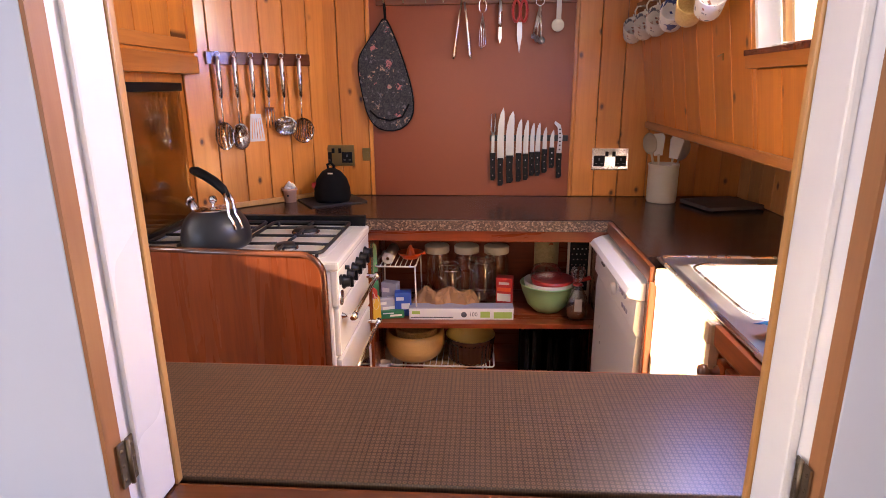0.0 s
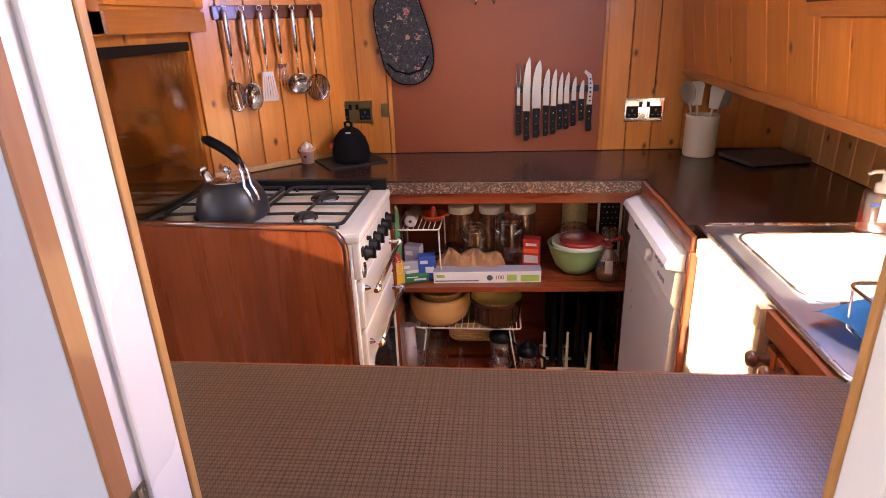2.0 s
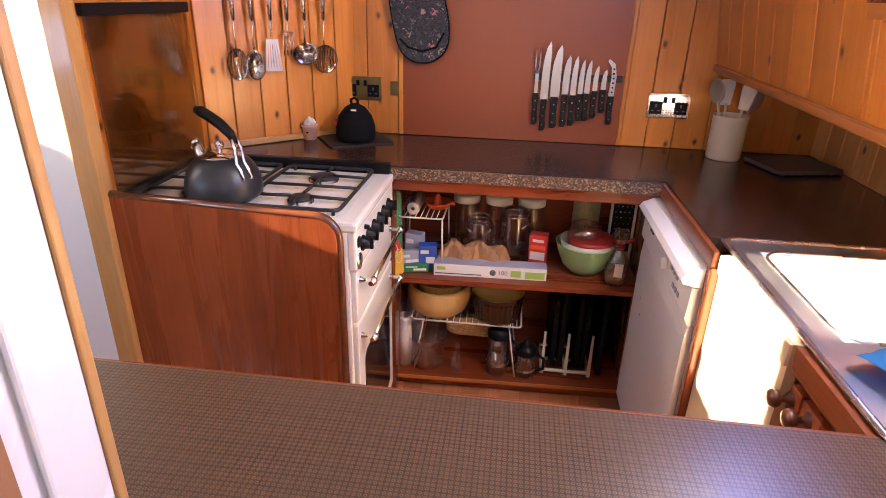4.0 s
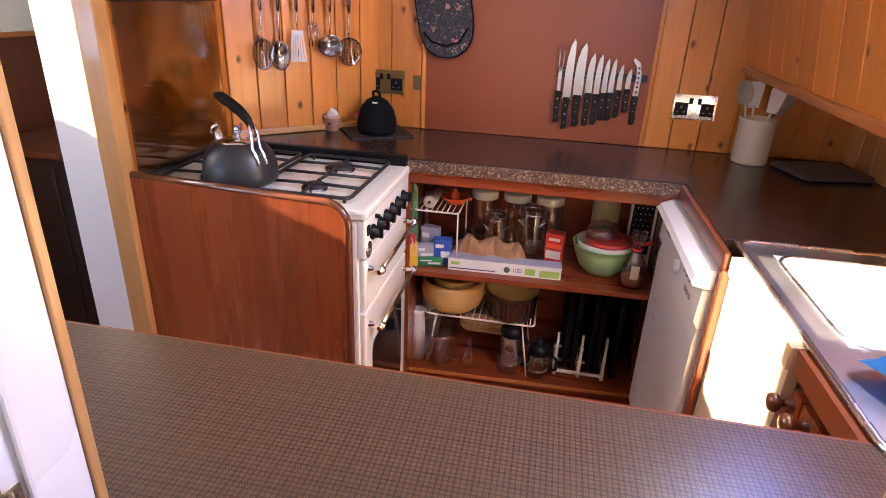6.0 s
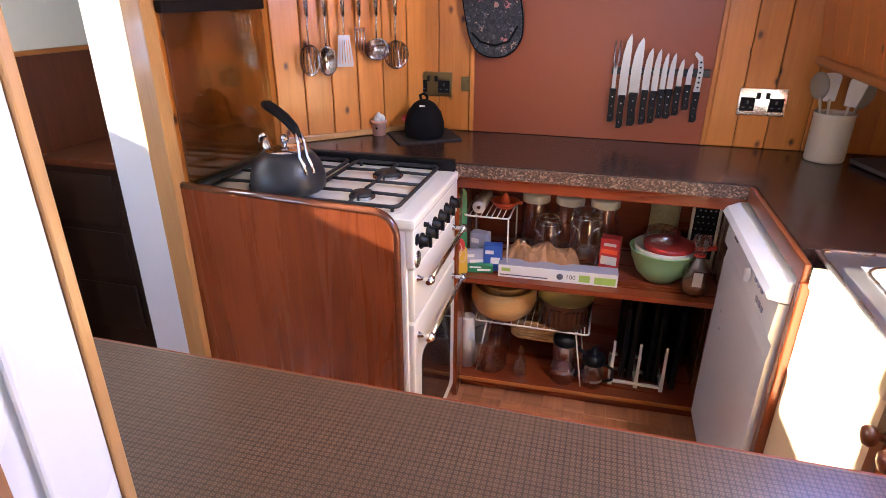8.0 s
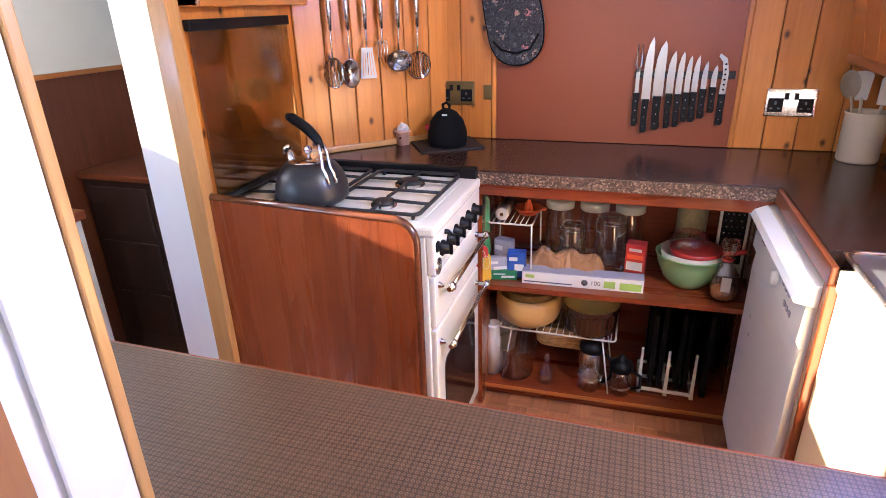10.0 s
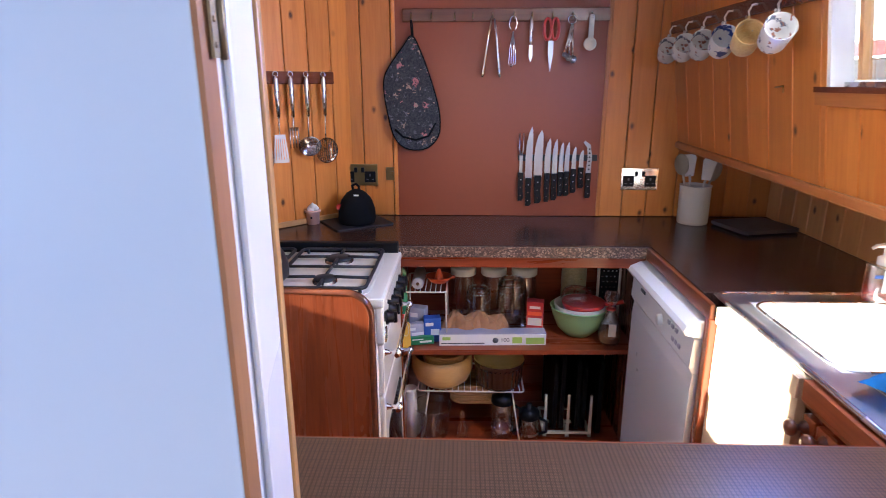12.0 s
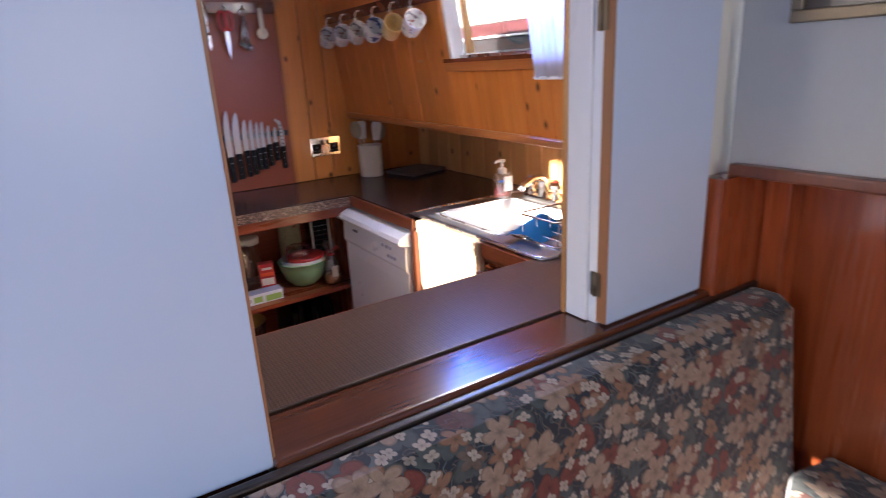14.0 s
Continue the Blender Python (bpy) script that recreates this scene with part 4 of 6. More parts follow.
# ---------------------------------------------------------------- utensil rack on the angled wall
A0, ANG = (-1.0, 2.372), math.degrees(math.atan2(0.403, 0.412))


def on_diagonal(u, out, z):
    return pose(A0[0], A0[1], 0, 0, 0, ANG) @ Matrix.Translation((u, -out, z))


rack = thing("utensil_rack", (0, 0, 0), "dark wooden utensil rack with steel hooks", "rack")
rack.matrix_basis = on_diagonal(0.29, 0.013, 1.43)
part("board", B(-0.212, 0.188, -0.014, 0.0, 0.0, 0.044, bevel=0.003), MAHOG_X, rack)
HOOKS = [0.110, 0.169, 0.231, 0.288, 0.349, 0.420]
for u in HOOKS:
    part("hook", T([(u - 0.29, -0.014, 0.030), (u - 0.29, -0.026, 0.028), (u - 0.29, -0.034, 0.018), (u - 0.29, -0.038, 0.026)], 0.003, 6), CHROME, rack)


def spoon_bowl(bm, cz, rx, rz, depth, slots=0):
    """A dished oval head, its hollow towards the room, with slots where asked."""
    n, rows = (64, 14) if slots else (24, 5)
    grid = []
    for j in range(rows + 1):
        t = j / rows
        grid.append([bm.verts.new((t * rx * math.cos(k * math.tau / n), depth * (1 - t * t), cz + t * rz * math.sin(k * math.tau / n))) for k in range(n if j else 1)])
    for j in range(rows):
        for k in range(n):
            a, b = grid[j], grid[j + 1]
            q = list(dict.fromkeys([a[k % len(a)], a[(k + 1) % n % len(a)], b[(k + 1) % n], b[k]]))
            x = sum(v.co.x for v in q) / len(q)
            if slots and abs((x / rx * slots + 10.5) % 1 - 0.5) < 0.2 and 1 < j < rows * 0.8:
                continue
            f = bm.faces.new(q)
            f.smooth = True
    ext = bmesh.ops.solidify(bm, geom=bm.faces[:], thickness=0.0016)
    return ext


def utensil(kind, u, bottom, label):
    ob = thing("kitchen_" + kind, (0, 0, 0), label, "utensil", "utensils on the rack")
    top = 1.452
    ob.matrix_basis = on_diagonal(u, 0.046, top)
    if kind == "turner":
        ob.matrix_basis = ob.matrix_basis @ pose(0, 0, 0, 0, 0, -14)
    L = top - bottom
    hd = part("handle", T([(0, 0, 0.006), (0, 0, -0.01), (0, 0, -0.075), (0, 0, -0.135)], [0.004, 0.0075, 0.0085, 0.006], 10), STEEL, ob, "brushed steel handle")
    part("loop", T([(0.009 * math.cos(a), 0, 0.012 + 0.009 * math.sin(a)) for a in [k * math.tau / 12 for k in range(12)]], 0.002, 6, closed=True), STEEL, hd)
    part("neck", T([(0, 0, -0.13), (0, 0.004, -0.17), (0, 0.006, -L + 0.07)], 0.0035, 8), CHROME, ob)
    g = bmesh.new()
    if kind == "slotted_spoon":
        spoon_bowl(g, -L + 0.048, 0.035, 0.050, 0.014, 3)
    elif kind == "spoon":
        spoon_bowl(g, -L + 0.046, 0.034, 0.048, 0.016)
    elif kind == "ladle":
        spoon_bowl(g, -L + 0.036, 0.048, 0.036, 0.030)
    elif kind == "skimmer":
        spoon_bowl(g, -L + 0.048, 0.048, 0.048, 0.014, 5)
    elif kind == "turner":
        box(g, -0.027, 0.027, 0.0, 0.002, -L, -L + 0.010)
        box(g, -0.019, 0.019, 0.0, 0.002, -L + 0.085, -L + 0.10)
        for k in range(6):
            x = -0.024 + k * 0.0096
            prism(g, [(x - 0.0035, -L + 0.008), (x + 0.0035, -L + 0.008), (x * 0.7 + 0.0022, -L + 0.09), (x * 0.7 - 0.0022, -L + 0.09)], 0.0, 0.002)
    else:
        box(g, -0.018, 0.018, 0.0, 0.003, -L + 0.062, -L + 0.075)
        for k in range(4):
            tube(g, [(-0.016 + k * 0.0107, 0.001, -L + 0.07), (-0.018 + k * 0.012, 0.0, -L)], 0.0024, 6)
    part("head", g, RIMSTEEL if kind == "turner" else CHROME, ob, "shiny steel head")
    return ob


for kind, u, bottom, label in (("slotted_spoon", HOOKS[0], 1.135, "steel slotted serving spoon hanging from the rack"), ("spoon", HOOKS[1], 1.132, "steel basting spoon hanging from the rack"), ("turner", HOOKS[2], 1.157, "steel slotted turner hanging from the rack"), ("fork", HOOKS[3], 1.205, "steel serving fork hanging from the rack"), ("ladle", HOOKS[4], 1.172, "steel soup ladle hanging from the rack"), ("skimmer", HOOKS[5], 1.140, "round steel skimmer hanging from the rack")):
    utensil(kind, u, bottom, label)

# ---------------------------------------------------------------- hook rail and what hangs on it
PX = BACK - 0.014
rail = thing("hook_rail", (0.003, PX, 1.652), "red-brown wooden hook rail on the splash panel", "rail")
part("board", B(-0.385, 0.385, -0.014, 0.0, 0.0, 0.048, bevel=0.004), MAHOG_X, rail)
RAILHOOKS = [-0.351, -0.275, -0.189, -0.122, -0.048, 0.031, 0.098, 0.172, 0.247, 0.318]
for x in RAILHOOKS:
    part("cup_hook", T([(x, -0.014, 0.030), (x, -0.026, 0.028), (x, -0.032, 0.018), (x, -0.028, 0.008), (x, -0.036, 0.010)], 0.0024, 6), BRASS, rail, "small brass cup hook")

mitt = thing("oven_mitt", (-0.345, PX - 0.032, 1.40), "quilted oven mitt in dark floral cotton", "oven mitt")
mo = [(0.0, 0.20), (0.03, 0.145), (0.062, 0.06), (0.092, -0.04), (0.102, -0.11), (0.095, -0.165), (0.06, -0.205), (0.01, -0.217), (-0.04, -0.205), (-0.075, -0.16), (-0.095, -0.08), (-0.107, 0.0), (-0.104, 0.055), (-0.08, 0.10), (-0.03, 0.165)]


def smooth_loop(pts, steps=4):
    """A closed outline rounded through its points."""
    out, n = [], len(pts)
    for i in range(n):
        p0, p1, p2, p3 = (Vector(pts[(i + k) % n]) for k in (-1, 0, 1, 2))
        for j in range(steps):
            t = j / steps
            out.append(tuple(0.5 * (2 * p1 + (p2 - p0) * t + (2 * p0 - 5 * p1 + 4 * p2 - p3) * t * t + (3 * p1 - p0 - 3 * p2 + p3) * t ** 3)))
    return out


mo = smooth_loop(mo)
for off, lab in ((0.0, "front"), (0.018, "back")):
    part(lab + "_pad", P([(u * (1 + off), w + off * 0.3) for u, w in mo], -0.008 + off, 0.008 + off, "xz", bevel=0.006), MITTFABRIC, mitt)
part("binding", T([(u, -0.001, w) for u, w in mo], 0.0055, 6, closed=True), BLACKCLOTH, mitt, "black cotton binding")
part("hem", T([(u, -0.009, w) for u, w in [(0.088, -0.115), (0.06, -0.165), (0.01, -0.18), (-0.04, -0.168), (-0.07, -0.14)]], 0.004, 6), BLACKCLOTH, mitt, "curved black seam")
part("hanging_loop", T([(0.0, 0.0, 0.20), (-0.004, 0.008, 0.24), (-0.004, 0.012, 0.275), (0.002, 0.008, 0.24), (0.004, 0.0, 0.20)], 0.003, 6), BLACKCLOTH, mitt)

HY = PX - 0.03


def hung(name, x, label, category="utensil"):
    return thing(name, (x, HY, 1.668), label, category, "small tools on the hook rail")


o = hung("tongs", RAILHOOKS[4], "open steel kitchen tongs with copper tint")
part("arm", T([(0.0, 0, 0.0), (-0.012, 0, -0.07), (-0.030, 0, -0.20), (-0.033, 0, -0.215)], [0.003, 0.005, 0.007, 0.004], 8), HANDLE, o)
part("arm", T([(0.010, 0, -0.01), (0.018, 0, -0.07), (0.032, 0, -0.20), (0.034, 0, -0.215)], [0.003, 0.006, 0.007, 0.004], 8), STEEL, o)
o = hung("whisk", RAILHOOKS[5], "small steel wire whisk")
part("handle", T([(0.014 * math.cos(a), 0, -0.025 + 0.026 * math.sin(a)) for a in [radians(-60 + k * 30) for k in range(11)]], 0.0026, 6), CHROME, o)
for k in range(4):
    part("wire", T([(0.0, 0, -0.05), (-0.010 + k * 0.0065, 0.002 * k, -0.11), (-0.013 + k * 0.0085, 0, -0.165), (-0.004, 0, -0.178)], 0.0016, 6), CHROME, o)
o = hung("peeler", RAILHOOKS[6], "steel vegetable peeler on the rail")
part("handle", T([(0, 0, 0.0), (0, 0, -0.03), (0, 0, -0.085), (0, 0, -0.10)], [0.003, 0.0065, 0.0065, 0.003], 8), STEEL, o)
part("blade", P([(-0.006, -0.10), (0.006, -0.10), (0.007, -0.14), (0.0, -0.162), (-0.007, -0.14)], -0.002, 0.001), CHROME, o)
o = hung("scissors", RAILHOOKS[7], "kitchen scissors with red handles")
for s in (-1, 1):
    part("grip", T([(s * (0.014 + 0.013 * math.cos(a)), -0.004, -0.045 + 0.038 * math.sin(a)) for a in [k * math.tau / 14 for k in range(14)]], 0.0055, 8, closed=True), RED, o, "red plastic grip")
    part("blade", P([(s * -0.001, -0.085), (s * 0.009, -0.085), (s * 0.010, -0.13), (s * 0.001, -0.195)], -0.002 + s * 0.001, 0.001 + s * 0.001), BLADE, o)
o = hung("measuring_spoons", RAILHOOKS[8], "ring of steel measuring spoons")
part("ring", T([(0.015 * math.cos(a), 0, -0.012 + 0.015 * math.sin(a)) for a in [k * math.tau / 14 for k in range(14)]], 0.0018, 6, closed=True), CHROME, o)
for k, (dx, ln, r) in enumerate(((-0.022, 0.145, 0.010), (-0.008, 0.158, 0.012), (0.008, 0.165, 0.014))):
    sp = part("stem", T([(0.0, -0.001 * k, -0.028), (dx * 0.6, -0.002 * k, -0.09), (dx, -0.003 * k, -ln + r)], 0.0042, 6), STEEL, o)
    part("bowl", R([(0.0, 0.004), (r * 0.7, 0.002), (r, -0.004), (r * 0.95, -0.006)], 14, (dx, -0.003 * k, -ln + r), "y"), STEEL, sp)
o = hung("measuring_scoop", RAILHOOKS[9], "cream plastic measuring scoop")
part("stem", P(rounded(-0.009, 0.009, -0.085, 0.005, 0.006), -0.003, 0.003), STONEWARE, o)
part("bowl", R([(0.0, 0.006), (0.018, 0.005), (0.024, -0.008), (0.022, -0.009), (0.015, 0.0), (0.0, 0.001)], 18, (-0.003, 0, -0.097), "y"), STONEWARE, o)

# ---------------------------------------------------------------- knife strip
bar = thing("magnetic_strip", (0.222, PX, 1.148), "dark magnetic knife strip on the splash panel", "knife rack")
part("bar", B(-0.155, 0.155, -0.014, 0.0, -0.012, 0.012, bevel=0.003), IRON, bar)


def knife(x, tip, heel, end, w, kind="knife"):
    k = thing("kitchen_knife" if kind == "knife" else kind, (x, PX - 0.017, heel), {"knife": "kitchen knife with black riveted handle on the strip", "carving_fork": "two-pronged carving fork with black handle", "cheese_knife": "curved cheese knife with a holed blade"}[kind], "knife" if kind != "carving_fork" else "fork", "knives on the strip")
    L, H, w = tip - heel, heel - end, w * 0.92
    if kind == "knife":
        part("blade", P([(-w / 2, 0.0), (w / 2, 0.0), (w / 2, L * 0.80), (w * 0.45, L * 0.93), (w * 0.30, L), (-w * 0.10, L * 0.88), (-w * 0.36, L * 0.70), (-w / 2, L * 0.45)], -0.001, 0.001), BLADE, k, "polished steel blade")
    elif kind == "cheese_knife":
        bl = part("blade", P([(-0.011, 0.0), (0.009, 0.0), (0.011, L * 0.55), (0.002, L * 0.88), (-0.020, L), (-0.024, L * 0.93), (-0.010, L * 0.80), (-0.006, L * 0.5)], -0.001, 0.001), BLADE, k, "curved steel blade")
        for j in range(6):
            t = 0.15 + 0.12 * j
            part("hole", R([(0.0, -0.0016), (0.0035, -0.0014), (0.0035, 0.0)], 8, (0.001 - 0.006 * max(0, t - 0.5), 0, L * t), "y"), BLACK, bl)
    else:
        part("shank", B(-0.006, 0.006, -0.002, 0.002, 0.0, L * 0.5), BLADE, k)
        for s in (-1, 1):
            part("tine", T([(0.0, 0, L * 0.45), (s * 0.0075, 0, L * 0.6), (s * 0.0075, 0, L)], [0.003, 0.003, 0.0015], 6), BLADE, k)
    hw = max(0.0108, w * 0.42)
    h = part("handle", P([(-hw, 0.006), (hw, 0.006), (hw * 0.85, -H * 0.5), (hw * 1.15, -H * 0.9), (hw * 0.6, -H), (-hw * 0.8, -H), (-hw * 0.95, -H * 0.4)], -0.009, 0.007, "xz", bevel=0.003), BLACK, k, "black handle")
    for j in (0.2, 0.5, 0.8):
        part("rivet", R([(0.0, -0.0014), (0.0026, -0.001), (0.0026, 0.002)], 8, (0, -0.009, -H * j), "y"), STEEL, h)
    return k


knife(0.078, 1.244, 1.085, 0.978, 0.016, "carving_fork")
for x, tip, heel, end, w in ((0.109, 1.268, 1.064, 0.957, 0.030), (0.146, 1.256, 1.074, 0.968, 0.036), (0.182, 1.224, 1.084, 0.974, 0.026), (0.210, 1.222, 1.082, 0.980, 0.022), (0.235, 1.210, 1.088, 0.998, 0.019), (0.258, 1.210, 1.090, 0.998, 0.020), (0.285, 1.192, 1.100, 1.010, 0.018), (0.314, 1.180, 1.106, 1.030, 0.018)):
    knife(x, tip, heel, end, w)
knife(0.344, 1.216, 1.084, 0.990, 0.022, "cheese_knife")


# ---------------------------------------------------------------- sockets
def socket(x0, x1, z0, z1, material, label):
    w, h = (x1 - x0) / 2, (z1 - z0) / 2
    s = thing("double_socket", (x0 + w, BACK - 0.0125, z0 + h), label, "socket")
    part("plate", B(-w, w, -0.007, 0.0, -h, h, bevel=0.0025), material, s)
    for sx in (-1, 1):
        ins = part("insert", B(sx * 0.043 - 0.022, sx * 0.043 + 0.022, -0.0085, -0.006, -0.030, 0.014, bevel=0.001), BLACK, s, "black socket insert")
        part("earth_hole", B(sx * 0.043 - 0.003, sx * 0.043 + 0.003, -0.0095, -0.008, -0.006, 0.004), GREYINK, ins)
        for q in (-1, 1):
            part("pin_hole", B(sx * 0.043 + q * 0.011 - 0.004, sx * 0.043 + q * 0.011 + 0.004, -0.0095, -0.008, -0.020, -0.016), GREYINK, ins)
        part("rocker", B(sx * 0.014 - 0.006, sx * 0.014 + 0.006, -0.012, -0.006, 0.010, 0.030, bevel=0.001), BLACK, s, "black rocker switch")
        part("screw", R([(0.0, -0.0015), (0.0035, -0.001), (0.0035, 0.001)], 8, (sx * 0.062, -0.007, 0.0), "y"), material, s)
    return s


socket(-0.641, -0.494, 1.034, 1.121, BRASS, "brass double socket with black inserts")
socket(0.477, 0.623, 1.020, 1.108, CHROME, "polished chrome double socket with black inserts")
sw = thing("blank_plate", (-0.436, BACK - 0.0125, 1.082), "small antique brass cover plate", "switch")
part("plate", B(-0.024, 0.024, -0.006, 0.0, -0.026, 0.026, bevel=0.002), BRASS, sw)
part("toggle", B(-0.006, 0.006, -0.012, -0.006, -0.010, 0.010, bevel=0.001), BRASS, sw)

# ---------------------------------------------------------------- on the worktop and hob
WT = 0.9105
pot = thing("utensil_crock", (0.735, 2.645, WT), "pale stoneware crock holding kitchen tools", "crock")
part("jar", R([(0.0, 0.0), (0.052, 0.0), (0.056, 0.006), (0.056, 0.138), (0.058, 0.144), (0.058, 0.148), (0.053, 0.148), (0.051, 0.138), (0.051, 0.01), (0.0, 0.008)], 32), STONEWARE, pot)
for k, (dx, dy, tx, ty, ln, kind) in enumerate(((-0.015, 0.01, -0.055, 0.02, 0.25, "spoon"), (0.01, -0.01, 0.03, -0.02, 0.235, "spatula"), (0.02, 0.015, 0.075, 0.02, 0.22, "spoon"), (-0.005, 0.02, -0.015, 0.04, 0.24, "spatula"))):
    t = thing("cooking_" + kind, (0.735 + dx * 0.5, 2.645 + dy * 0.5, WT + 0.012), "pale plastic cooking tool standing in the crock", "utensil", "tools in the crock")
    top = Vector((tx, ty, ln))
    part("handle", T([(0, 0, 0), top * 0.7], 0.0045, 8), STONEWARE if k % 2 else CROCK, t)
    m = Matrix.Translation(top * 0.84) @ Euler((0, math.atan2(tx, ln), 0)).to_matrix().to_4x4()
    if kind == "spoon":
        g = bmesh.new()
        spoon_bowl(g, 0.0, 0.027, 0.042, 0.010)
    else:
        g = P([(-0.016, -0.04), (0.016, -0.04), (0.025, 0.03), (0.018, 0.045), (-0.018, 0.045), (-0.025, 0.03)], -0.003, 0.003, "xz", bevel=0.001)
    part("head", g, PAPER if k % 2 else CROCK, t, at=m)

board = thing("worktop_saver", (0.935, 2.56, WT), "grey-brown worktop saver board", "board", turn=14)
part("board", P(rounded(-0.12, 0.11, -0.10, 0.10, 0.02), 0.004, 0.016, "xy", bevel=0.002), MATBOARD, board)
for u in (-0.09, 0.08):
    for v in (-0.075, 0.075):
        part("foot", R([(0.008, 0.0), (0.008, 0.004), (0.0, 0.004)], 8, (u, v, 0)), GREYPLAS, board)

cmat = thing("place_mat", (-0.565, 2.615, WT), "black mat under the tea cosy", "mat", turn=32)
part("mat", P(rounded(-0.115, 0.115, -0.10, 0.10, 0.008), 0.0, 0.005, "xy", bevel=0.001), SLATE, cmat)
cosy = thing("tea_cosy", (-0.557, 2.60, WT + 0.005), "black quilted cloth tea cosy", "tea cosy")
part("cover", R([(0.0, 0.0), (0.072, 0.0), (0.078, 0.02), (0.076, 0.06), (0.064, 0.10), (0.040, 0.132), (0.016, 0.146), (0.0, 0.149)], 24), BLACKCLOTH, cosy)
cosy.scale = (0.92, 0.92, 0.88)
part("tag", B(0.0, 0.020, -0.062, -0.058, 0.128, 0.134), PAPER, cosy, "white stitched tag")
part("loop", T([(-0.012, 0, 0.14), (-0.016, 0, 0.162), (0.0, 0, 0.170), (0.012, 0, 0.158), (0.010, 0, 0.142)], 0.006, 6), BLACKCLOTH, cosy)
part("red_patch", R([(0.0, 0.004), (0.012, 0.003), (0.014, 0.0)], 12, (-0.066, -0.036, 0.075), "y"), RED, cosy, "small red patch")

gp = thing("garlic_pot", (-0.728, 2.595, WT), "small pink clay pot holding garlic", "pot")
part("pot", R([(0.0, 0.0), (0.023, 0.0), (0.026, 0.044), (0.030, 0.046), (0.030, 0.054), (0.025, 0.054), (0.022, 0.012), (0.0, 0.010)], 20), PINKCLAY, gp)
gbm = bmesh.new()
for dx, dy, dz, r in ((-0.006, 0.0, 0.058, 0.016), (0.010, 0.004, 0.060, 0.014), (0.002, -0.006, 0.070, 0.012)):
    lathe(gbm, [(0.0, -r), (r * 0.75, -r * 0.6), (r, 0.0), (r * 0.6, r * 0.65), (r * 0.15, r * 1.1), (0.0, r * 1.15)], 12, (dx, dy, dz))
part("garlic", gbm, PAPER, gp, "white garlic cloves")
part("spot", R([(0.0, -0.001), (0.004, -0.0008), (0.004, 0.001)], 8, (0.0, -0.0262, 0.028), "y"), BLACK, gp)

kt = thing("kettle", (-0.728, 1.929, 0.9100), "matt black whistling kettle with chrome fittings on the hob", "kettle", turn=-24)
part("body", R([(0.0, 0.0), (0.095, 0.0), (0.104, 0.007), (0.106, 0.022), (0.103, 0.042), (0.095, 0.062), (0.081, 0.080), (0.064, 0.092), (0.054, 0.095), (0.0, 0.096)], 40), KETTLE, kt)
kt.scale = (0.92, 0.92, 1.12)
kl = part("lid", R([(0.058, 0.091), (0.056, 0.095), (0.045, 0.099), (0.020, 0.103), (0.0, 0.104)], 32), CHROME, kt, "shiny rounded lid")
part("lid_knob", R([(0.006, 0.101), (0.005, 0.109), (0.011, 0.114), (0.013, 0.121), (0.009, 0.128), (0.0, 0.130)], 18), CHROME, kl)
part("spout", T([(-0.072, 0.0, 0.070), (-0.090, 0.0, 0.094), (-0.102, 0.0, 0.108)], [0.019, 0.014, 0.012], 14), CHROME, kt, "short chrome spout")
part("whistle", T([(-0.102, 0, 0.106), (-0.110, 0, 0.115)], [0.015, 0.013], 14), CHROME, kt)
for y in (-0.013, 0.013):
    part("bracket", T([(0.099, y, 0.050), (0.092, y, 0.070), (0.076, y, 0.086), (0.075, y * 0.8, 0.118), (0.062, y * 0.6, 0.138)], 0.0055, 8), CHROME, kt, "chrome handle bracket")
part("handle", T([(0.064, 0, 0.132), (0.052, 0, 0.147), (0.018, 0, 0.165), (-0.020, 0, 0.178), (-0.056, 0, 0.187), (-0.080, 0, 0.189)], [0.009, 0.012, 0.0135, 0.0135, 0.0135, 0.009], 12), BLACK, kt, "curved black grip")

# ---------------------------------------------------------------- by the sink
soap = thing("soap_bottle", (0.872, 1.80, 0.9165), "clear pump bottle with orange hand soap", "soap bottle")
part("bottle", P(rounded(-0.036, 0.036, -0.022, 0.022, 0.018), 0.0, 0.092, "xy", bevel=0.006), CLEARPLAS, soap)
part("soap", P(rounded(-0.032, 0.032, -0.018, 0.018, 0.015), 0.004, 0.036, "xy", bevel=0.003), AMBER, soap, "orange liquid soap")
part("label", B(-0.010, 0.030, -0.0236, -0.0226, 0.025, 0.080), PAPER, soap, "white paper label")
part("label_print", B(-0.032, -0.012, -0.0236, -0.0226, 0.062, 0.070), BLUECARD, soap)
nk = part("pump", R([(0.016, 0.090), (0.016, 0.108), (0.009, 0.112), (0.006, 0.114), (0.006, 0.132), (0.012, 0.134), (0.012, 0.142), (0.0, 0.143)], 16), PAPER, soap, "white pump top")
part("nozzle", T([(0, 0, 0.138), (-0.03, -0.008, 0.140), (-0.042, -0.010, 0.134)], [0.006, 0.005, 0.004], 8), PAPER, nk)

